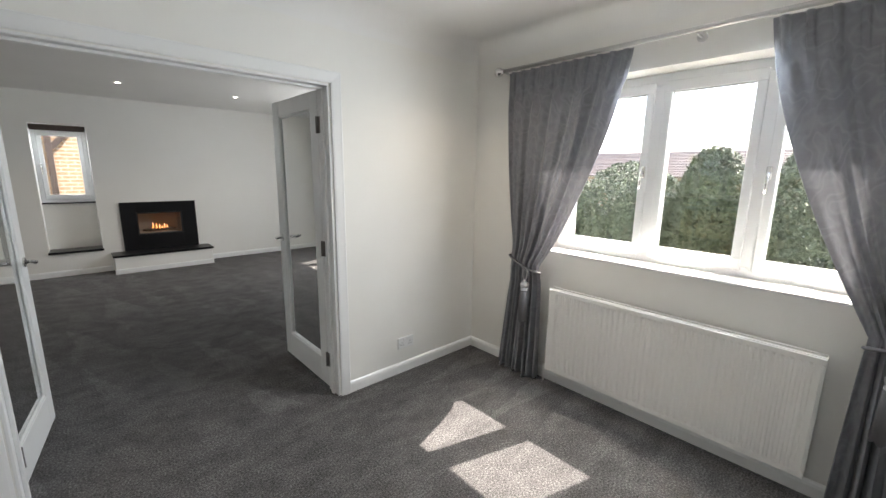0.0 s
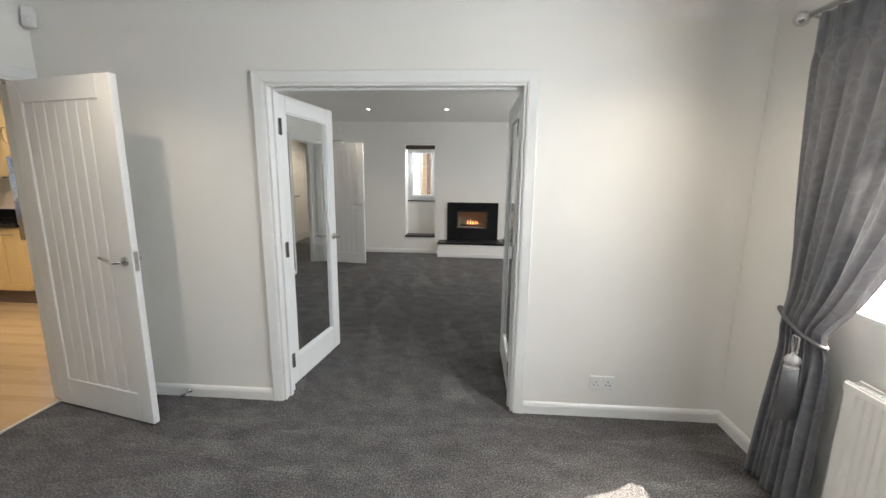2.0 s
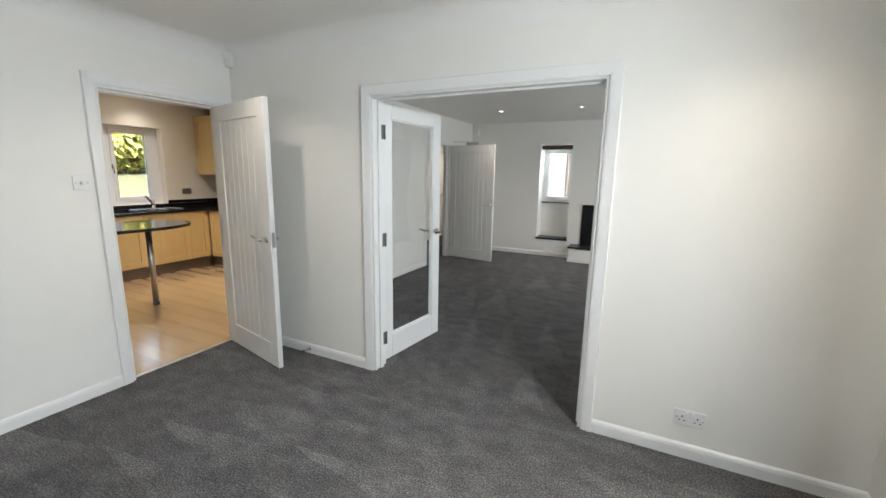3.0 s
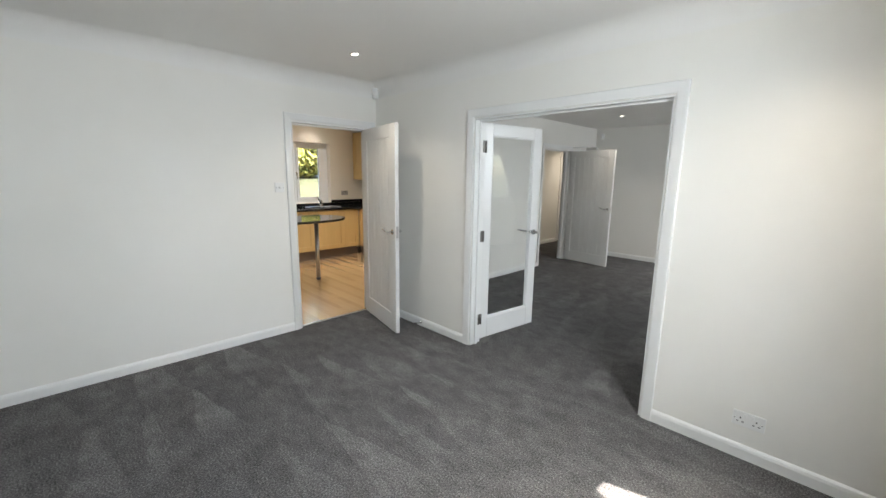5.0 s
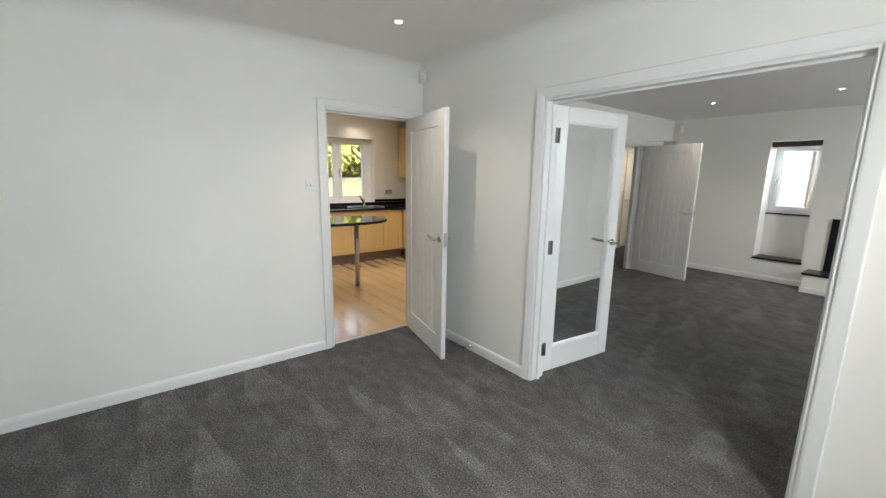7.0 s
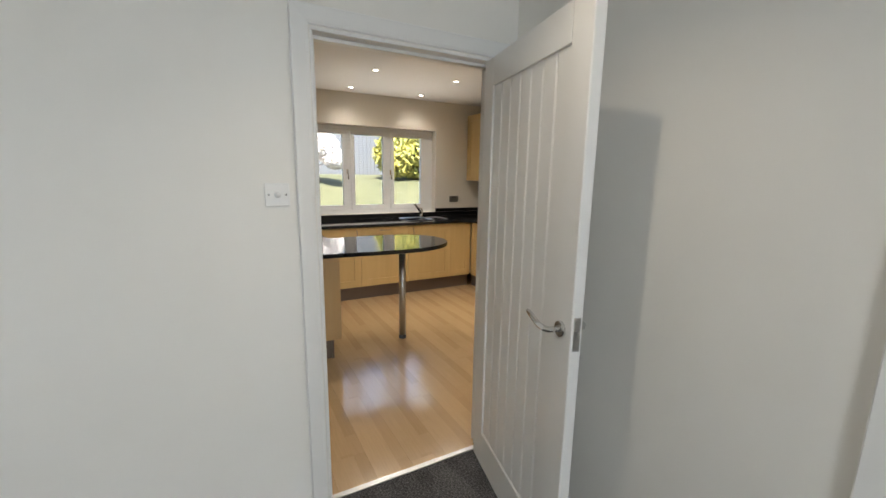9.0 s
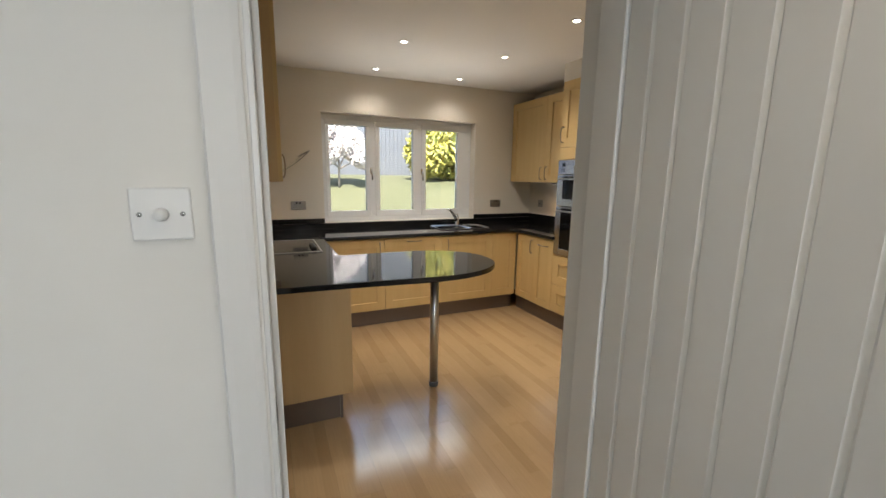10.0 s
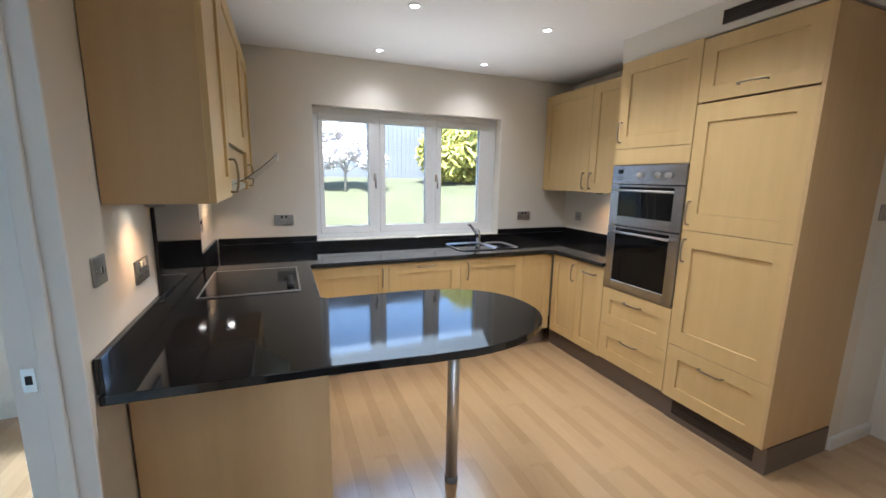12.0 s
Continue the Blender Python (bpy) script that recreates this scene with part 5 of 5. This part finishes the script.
# kitchen sockets
double_socket(pose(XKW, 1.849, 1.159, 0, 0, 90), M_STEEL_PLATE, M_DARK, "brushed steel double socket above the worktop")
double_socket(pose(XKW, 4.177, 1.151, 0, 0, 90), M_STEEL_PLATE, M_DARK, "brushed steel double socket above the worktop")
double_socket(pose(-3.31, YKS, 1.165, 0, 0, 180), M_STEEL_PLATE, M_PLASTIC, "brushed steel double socket with white switches")
double_socket(pose(-2.945, YKS, 1.245, 0, 0, 180), M_STEEL_PLATE, M_CHROME, "brushed steel double switch plate", 0.086, 1)
double_socket(pose(-4.53, YKS, 1.185, 0, 0, 180), M_STEEL_PLATE, M_DARK, "brushed steel double socket beside the splashback")
double_socket(pose(-2.62, 4.80, 1.385, 0, 0, 90), M_STEEL_PLATE, M_CHROME, "brushed steel light switch in the passage", 0.086, 1)
double_socket(pose(-4.85, YKN, 1.155), M_STEEL_PLATE, M_RUBBER, "brushed steel cooker switch beside the oven", 0.086, 1)

# door closer on the living room's hall door
closer = thing("door_closer", pose(-1.505, 6.74, 1.99, 0, 0, -7.3), "steel door closer arm over the hall door", "door closer")
part("arm", boxes((0.02, 0.32, -0.006, 0.006, 0.055, 0.065), bevel=0.002), M_STEEL, closer)
part("body", boxes((0.30, 0.50, -0.03, 0.025, -0.012, 0.05), bevel=0.006), M_STEEL, closer)

# ---- living room fireplace ----
fp = thing("fireplace", pose(0, YLN, 0), "gas fire set in a black panel surround, lit", "fireplace")
part("surround", boxes((0.652, 0.84, -0.03, 0.0, 0.272, 0.995), (1.42, 1.615, -0.03, 0.0, 0.272, 0.995), (0.84, 1.42, -0.03, 0.0, 0.272, 0.50), (0.84, 1.42, -0.03, 0.0, 0.835, 0.995), bevel=0.002), M_SLATE, fp, "polished black stone panel")
part("trim", boxes((0.842, 0.856, -0.036, 0.0, 0.502, 0.833), (1.404, 1.418, -0.036, 0.0, 0.502, 0.833), (0.856, 1.404, -0.036, 0.0, 0.502, 0.516), (0.856, 1.404, -0.036, 0.0, 0.819, 0.833), bevel=0.002), M_DARK, fp)
M_LINER = paint("fire_brick_liner", (0.30, 0.25, 0.20), (0.38, 0.32, 0.26), 0.9, 30.0, 0.3)
part("firebox", boxes((0.842, 1.418, 0.30, 0.32, 0.502, 0.833), (0.842, 0.862, 0.01, 0.30, 0.502, 0.833), (1.398, 1.418, 0.01, 0.30, 0.502, 0.833), (0.862, 1.398, 0.01, 0.30, 0.502, 0.522), (0.862, 1.398, 0.01, 0.30, 0.815, 0.833)), M_LINER, fp, "pale firebox lining")
rnd = random.Random(3)
for k in range(5):
    bm = bmesh.new()
    x = 0.98 + 0.075 * k
    y0 = rnd.uniform(0.08, 0.18)
    tube(bm, [(x - 0.07, y0, 0.545 + rnd.uniform(0, 0.015)), (x, y0 + rnd.uniform(-0.02, 0.02), 0.555), (x + 0.07, y0 + rnd.uniform(-0.05, 0.05), 0.545 + rnd.uniform(0, 0.02))], [0.016, 0.021, 0.015], 9)
    part("log", bm, M_BARK, fp, "charred ceramic log")
for k in range(6):
    bm = bmesh.new()
    x = 1.05 + 0.036 * k + rnd.uniform(-0.01, 0.01)
    h = rnd.uniform(0.04, 0.115)
    y0 = rnd.uniform(0.09, 0.16)
    s = rnd.uniform(-0.012, 0.012)
    tube(bm, [(x, y0, 0.558), (x + 0.3 * s, y0, 0.558 + 0.25 * h), (x + s, y0, 0.558 + 0.6 * h), (x + 0.4 * s, y0, 0.558 + h)], [0.006, 0.011, 0.007, 0.001], 8)
    part("flame", bm, M_FLAME, fp, "orange gas flame")
part("hearth", boxes((0.505, 1.735, -0.345, 0.0, 0.0, 0.238), bevel=0.003), M_WALL, fp, "white painted raised hearth")
part("hearth_slab", boxes((0.49, 1.755, -0.36, -0.0, 0.24, 0.27), bevel=0.003), M_SLATE, fp, "black slate hearth slab")
part("hearth_skirting", boxes((0.495, 1.745, -0.361, -0.3465, 0.0, 0.07), bevel=0.003), M_GLOSS, fp)

# ---- utility room ----
uu = thing("utility_cabinet", pose(-4.60, -0.70, 0, 0, 0, 90), "white base cabinet under the utility sink", "cabinet")
part("body", boxes((0, 1.226, 0.02, 0.46, 0.11, 0.84)), M_ENAMEL, uu)
for a, b, hx in ((0.0, 0.612, 0.3), (0.614, 1.226, 0.92)):
    dr = part("door", boxes((a, b, 0.0, 0.019, 0.115, 0.835), bevel=0.002), M_ENAMEL, uu)
    bm = bmesh.new()
    tube(bm, [(hx - 0.09, 0.0, 0.79), (hx - 0.09, -0.022, 0.79), (hx + 0.09, -0.022, 0.79), (hx + 0.09, 0.0, 0.79)], 0.006, 8)
    part("handle", bm, M_STEEL, dr, "slim steel bar handle")
part("plinth", boxes((0, 1.226, 0.03, 0.046, 0, 0.11)), M_ENAMEL, uu)
ut = part("utility_worktop", boxes((-5.074, -4.575, -1.28, 1.17, 0.842, 0.882), bevel=0.004), paint("pale_laminate", (0.55, 0.50, 0.44), (0.62, 0.57, 0.50), 0.4))
tagged(ut, "pale speckled laminate worktop in the utility room", "worktop")
us = thing("utility_sink", pose(-4.83, 0.36, 0.8825), "stainless steel inset utility sink", "sink")
bowl(us, -0.19, 0.19, -0.26, 0.26)
utap = thing("utility_tap", pose(-5.0, 0.42, 0.8825), "chrome utility mixer tap", "tap")
bm = bmesh.new()
lathe(bm, [(0.022, 0), (0.020, 0.01), (0.017, 0.02), (0.016, 0.20)], 16)
part("body", bm, M_CHROME, utap)
bm = bmesh.new()
tube(bm, [(0, 0, 0.19), (0.06, -0.05, 0.21), (0.15, -0.12, 0.2)], 0.010, 10)
part("spout", bm, M_CHROME, utap)
splash_u = tagged(new("utility_splashback"), "glossy black square tiles beside the utility window", "tiles")
splash_u.matrix_basis = pose(XKW + 0.004, -0.06, 0.90)
for i in range(6):
    for j in range(2):
        part("tile", boxes((0.0, 0.008, -0.105 * (i + 1) + 0.003, -0.105 * i, 0.108 * j, 0.108 * j + 0.105), bevel=0.0015), M_BLACK_GLASS, splash_u)


# ---- outside ----
def height(x, y):
    t = min(max((-5.8 - x) / 5.5, 0.0), 1.0)
    rise = -0.25 + 1.62 * t * t * (3 - 2 * t)
    return rise + (0.12 if x < -11 else 0.0) * min((-11 - x) / 3, 1.0)


def ground():
    xs = [-900, -300, -100, -40, -20] + [-16 + 0.5 * k for k in range(0, 22)] + [-5.0, 3.2, 5, 10, 20, 60, 200, 900]
    ys = [-900, -200, -40, -12, -6, -3, 0, 2, 4, 6, 8, 10, 14, 30, 120, 900]
    bm = bmesh.new()
    g = [[bm.verts.new((x, y, height(x, y) if x < -5.4 else -0.25)) for y in ys] for x in xs]
    for i in range(len(xs) - 1):
        for j in range(len(ys) - 1):
            bm.faces.new((g[i][j], g[i + 1][j], g[i + 1][j + 1], g[i][j + 1])).smooth = True
    structure("ground", bm, M_LAWN, "mown grass lawn rising away from the house", "lawn")


ground()
structure("road", boxes((8.2, 13.0, -40, 60, -0.26, -0.238)), M_TARMAC, "grey tarmac road", "road")


def foliage(name, blobs, count, size, seed, m_leaf, shell=0.75):
    """Many small bent leaves scattered through ellipsoids (x, y, z, rx, ry, rz)."""
    rnd = random.Random(seed)
    verts, faces = [], []
    total = sum(b[3] * b[4] + b[4] * b[5] for b in blobs)
    for b in blobs:
        for _ in range(int(count * (b[3] * b[4] + b[4] * b[5]) / total)):
            d = Vector((rnd.gauss(0, 1), rnd.gauss(0, 1), rnd.gauss(0, 1))).normalized()
            lump = 1 + 0.10 * noise.noise(d * 2.6 + Vector((seed, b[0], b[1]))) + 0.06 * noise.noise(d * 7.0)
            r = (shell + (1 - shell) * rnd.random() ** 0.5) * lump
            c = Vector((b[0] + d.x * b[3] * r, b[1] + d.y * b[4] * r, b[2] + d.z * b[5] * r))
            s = size * rnd.uniform(0.6, 1.4)
            u = (d.orthogonal().normalized() * rnd.uniform(-1, 1) + Vector((rnd.gauss(0, 1), rnd.gauss(0, 1), rnd.gauss(0, 1)))).normalized()
            w = u.cross(d + 0.5 * Vector((rnd.gauss(0, 1), rnd.gauss(0, 1), rnd.gauss(0, 1)))).normalized()
            n = len(verts)
            k = u.cross(w) * s * 0.2
            verts += [c - u * s, c - w * s * 0.45 + k, c + u * s, c + w * s * 0.45 + k]
            faces += [(n, n + 1, n + 2), (n, n + 2, n + 3)]
    me = bpy.data.meshes.new(name)
    me.from_pydata([tuple(v) for v in verts], [], faces)
    me.materials.append(m_leaf)
    return new(name, me)


def shrub(name, x, y, blobs, count, size, seed, m_leaf, label, base, stem=0.05, limbs=4):
    t = thing(name, pose(x, y, base), label, "shrub" if name != "blossom_tree" else "tree")
    bm = bmesh.new()
    rnd = random.Random(seed)
    tall = max(b[2] for b in blobs)
    tube(bm, [(0, 0, -0.05), (0.02, 0.01, 0.35 * tall), (0, 0.03, 0.7 * tall), (0.02, 0, tall)], [stem, stem * 0.8, stem * 0.55, stem * 0.2], 8)
    for b in blobs[:limbs]:
        tube(bm, [(0.01, 0.01, 0.3 * tall), (b[0] * 0.5, b[1] * 0.5, 0.3 * tall + (b[2] - 0.3 * tall) * 0.6), (b[0], b[1], b[2])], [stem * 0.6, stem * 0.4, stem * 0.12], 6)
    part("trunk", bm, M_TWIG if name == "blossom_tree" else M_BARK, t)
    f = foliage("crown", blobs, count, size, seed, m_leaf, 0.86 if name == "conifer_bush" else 0.6)
    f.parent = t
    return t


for k, (x, y, r, top) in enumerate(((7.4, 3.17, 0.88, 1.72), (7.1, 1.88, 0.47, 1.9), (6.9, 0.45, 0.72, 2.35), (7.6, 4.9, 0.85, 1.8), (7.2, -0.9, 0.75, 2.1))):
    hgt = top + 0.25
    shrub("conifer_bush", x, y, [(0, 0, hgt * 0.52, r, r, hgt * 0.48), (0.1, 0.12, hgt * 0.45, r * 0.9, r * 0.9, hgt * 0.42)], 22000, 0.032, 20 + k, M_HEDGE, "rounded clipped green conifer bush by the road", -0.25)
zb = height(-11.3, 6.4)
shrub("golden_shrub", -11.3, 6.5, [(0, 0, 1.1, 1.0, 1.25, 1.1), (0.3, -0.9, 0.7, 0.6, 0.6, 0.7), (0.1, 0.9, 1.3, 0.7, 0.8, 0.9), (-0.2, 0.2, 1.9, 0.7, 0.8, 0.7)], 9000, 0.10, 41, M_SHRUB, "large golden-leaved shrub on the lawn", zb)
shrub("blossom_tree", -10.2, 3.1, [(0.1, -0.32, 0.75, 0.35, 0.35, 0.3), (0, 0.28, 0.95, 0.4, 0.4, 0.35), (-0.2, 0.0, 1.35, 0.35, 0.45, 0.3), (0.2, 0.55, 0.65, 0.3, 0.32, 0.25), (0.1, -0.5, 1.15, 0.3, 0.3, 0.25)], 7500, 0.045, 51, M_BLOSSOM, "small tree in pale blossom on the lawn", height(-10.2, 3.2), 0.03, 5)
shrub("golden_shrub", -12.4, 9.6, [(0, 0, 1.4, 1.6, 1.6, 1.5), (0.2, -1.0, 1.0, 1.0, 1.0, 1.0)], 6000, 0.12, 61, M_SHRUB, "golden-leaved shrub at the lawn's edge", height(-12.4, 9.6))


def boarded_wall(name, x, y0, y1, z0, z1, label, mat=M_CLAD):
    """Building side of upright boards facing +x."""
    t = thing(name, pose(x, y0, z0), label, "building")
    n = int((y1 - y0) / 0.15)
    proto = boxes((0.0, 0.022, 0.004, 0.146, 0.0, z1 - z0), bevel=0.003)
    first = part("board", proto, mat, t)
    for k in range(1, n):
        o = first.copy()
        scene.collection.objects.link(o)
        o.location = (0, 0.15 * k, 0)
    part("wall", boxes((-3.0, -0.002, 0.0, y1 - y0, -0.6, z1 - z0)), mat, t)
    part("roof", boxes((-3.2, 0.25, -0.2, y1 - y0 + 0.2, z1 - z0, z1 - z0 + 0.12)), M_TARMAC, t)
    return t


garage = boarded_wall("garage", -9.6, -7.0, 1.1, -0.25, 3.0, "pale blue-grey boarded garage with a white downpipe")
bm = bmesh.new()
tube(bm, [(0.07, 5.35, 0.0), (0.07, 5.35, 3.1)], 0.04, 12)
part("downpipe", bm, M_PLASTIC, garage, "white plastic downpipe")

boarded_wall("garden_building", -15.0, 0.9, 8.4, 1.40, 4.6, "pale blue-grey boarded building behind the garden shrubs", M_CLAD_PALE)

house = thing("neighbour_house", pose(20, 3.0, -0.25), "brick bungalow with a brown tiled roof across the road", "house")
part("wall", boxes((0, 6, 0, 14, 0, 1.75)), M_BRICK, house)
bm = bmesh.new()
for k in range(16):
    a, b = k / 16, (k + 1) / 16
    x0, x1, z0, z1 = -0.4 + 3.4 * a, -0.4 + 3.4 * b + 0.06, 1.65 + 1.25 * a, 1.65 + 1.25 * b
    vs = [bm.verts.new(c) for c in ((x0, -0.4, z0 + 0.05), (x0, 14.4, z0 + 0.05), (x1, 14.4, z1 + 0.02), (x1, -0.4, z1 + 0.02), (x0, -0.4, z0), (x0, 14.4, z0))]
    bm.faces.new((vs[0], vs[3], vs[2], vs[1]))
    bm.faces.new((vs[4], vs[0], vs[1], vs[5]))
part("roof", bm, M_TILE, house, "brown tile courses")
bm = bmesh.new()
prism(bm, [(3.0, 2.9), (6.4, 1.65), (3.0, 1.65)], -0.4, 14.4)
part("rear_roof", bm, M_TILE, house, m=Matrix(((1, 0, 0, 0), (0, 0, 1, 0), (0, 1, 0, 0), (0, 0, 0, 1))))
part("window", boxes((-0.03, 0.01, 5.0, 7.0, 0.8, 1.5), bevel=0.005), M_UPVC, house)

gable = thing("neighbour_gable", pose(-0.3, 11.5, -0.25), "orange brick house side with a dark timber brace", "house")
part("wall", boxes((0, 5.0, 0, 3, 0, 5.0)), M_BRICK, gable)
part("brace", boxes((-0.34, 0.34, -0.10, -0.002, -0.05, 0.05), bevel=0.005), M_TIMBER, gable, "dark timber brace", pose(0.46, 0, 2.37, 0, -49, 0))
part("post", boxes((0.16, 0.26, -0.12, -0.002, 0.0, 2.9), bevel=0.005), M_TIMBER, gable, "dark timber post")
gdoor = thing("garage_door", pose(-2.9, 11.6, -0.25), "white upright-ribbed garage door", "garage door")
for k in range(17):
    part("rib", boxes((0.15 * k, 0.15 * k + 0.142, 0.0, 0.03, 0.0, 2.6), bevel=0.006), M_UPVC, gdoor)
part("backing", boxes((0, 2.55, 0.031, 0.2, 0, 2.65)), M_UPVC, gdoor)


def car():
    c = thing("parked_car", pose(9.7, 3.0, -0.238), "dark blue parked car by the kerb", "car")
    bm = bmesh.new()
    side = [(-2.05, 0.35), (-2.0, 0.72), (-1.55, 0.86), (-0.95, 0.92), (-0.35, 1.36), (0.75, 1.40), (1.35, 1.02), (1.95, 0.95), (2.05, 0.55), (2.0, 0.33)]
    prism(bm, side, -0.82, 0.82)
    bmesh.ops.bevel(bm, geom=list(bm.edges), offset=0.07, segments=2, profile=0.6, affect="EDGES")
    turn = Matrix(((0, 0, 1, 0), (1, 0, 0, 0), (0, 1, 0, 0), (0, 0, 0, 1)))
    part("body", bm, M_CAR, c, m=turn)
    for s in (-1, 1):
        bm = bmesh.new()
        prism(bm, [(-0.72, 0.97), (-0.28, 1.29), (0.68, 1.32), (1.08, 1.02)], 0.0, 0.01)
        part("side_window", bm, M_BLACK_GLASS, c, "dark side glass", turn @ Matrix.Translation((0, 0, 0.818 if s > 0 else -0.828)))
    for y in (-1.25, 1.3):
        for s in (-1, 1):
            bm = bmesh.new()
            lathe(bm, [(0.20, -0.09), (0.31, -0.09), (0.32, -0.05), (0.32, 0.05), (0.31, 0.09), (0.20, 0.09)], 24, (0.74 * s, y, 0.32), "x")
            wheel = part("tyre", bm, M_RUBBER, c, "black tyre")
            bm = bmesh.new()
            lathe(bm, [(0.20, -0.094), (0.05, -0.10), (0.05, 0.10), (0.20, 0.094)], 20, (0.74 * s, y, 0.32), "x")
            part("rim", bm, M_STEEL, wheel, "silver wheel rim")
    return c


car()
bed = foliage("flower_bed", [(6.1, 1.8, 0.0, 0.35, 0.9, 0.32)], 900, 0.05, 71, leaves("garden_flowers", (0.55, 0.30, 0.02), (0.65, 0.08, 0.03)), 0.6)
tagged(bed, "low bed of yellow and red flowers under the window", "flowers", "", "stuff")


# ---- kitchen floor planks ----
def planks():
    floor = bpy.data.objects["floor_kitchen"]
    w, length, gap = 0.193, 1.28, 0.0003
    full = {}
    x0, x1 = XKW, XW - 0.045
    y, row = -1.3, 0
    while y < 5.16:
        yw = min(w, 5.16 - y)
        x = x0 - (0.43 * row % 1.0) * length
        while x < x1:
            a, b = max(x, x0), min(x + length, x1)
            if b - a > 0.03 and yw > 0.02:
                key = (round(b - a, 3), round(yw, 3))
                if key not in full:
                    bm = bmesh.new()
                    box(bm, gap, b - a - gap, gap, yw - gap, -0.0088, 0.0)
                    me = bpy.data.meshes.new("plank")
                    bm.to_mesh(me)
                    bm.free()
                    me.materials.append(M_FLOOR_K)
                    full[key] = me
                o = new("plank", full[key])
                o.parent = floor
                o.location = (a, y, 0.0)
            x += length
        y += w
        row += 1


planks()
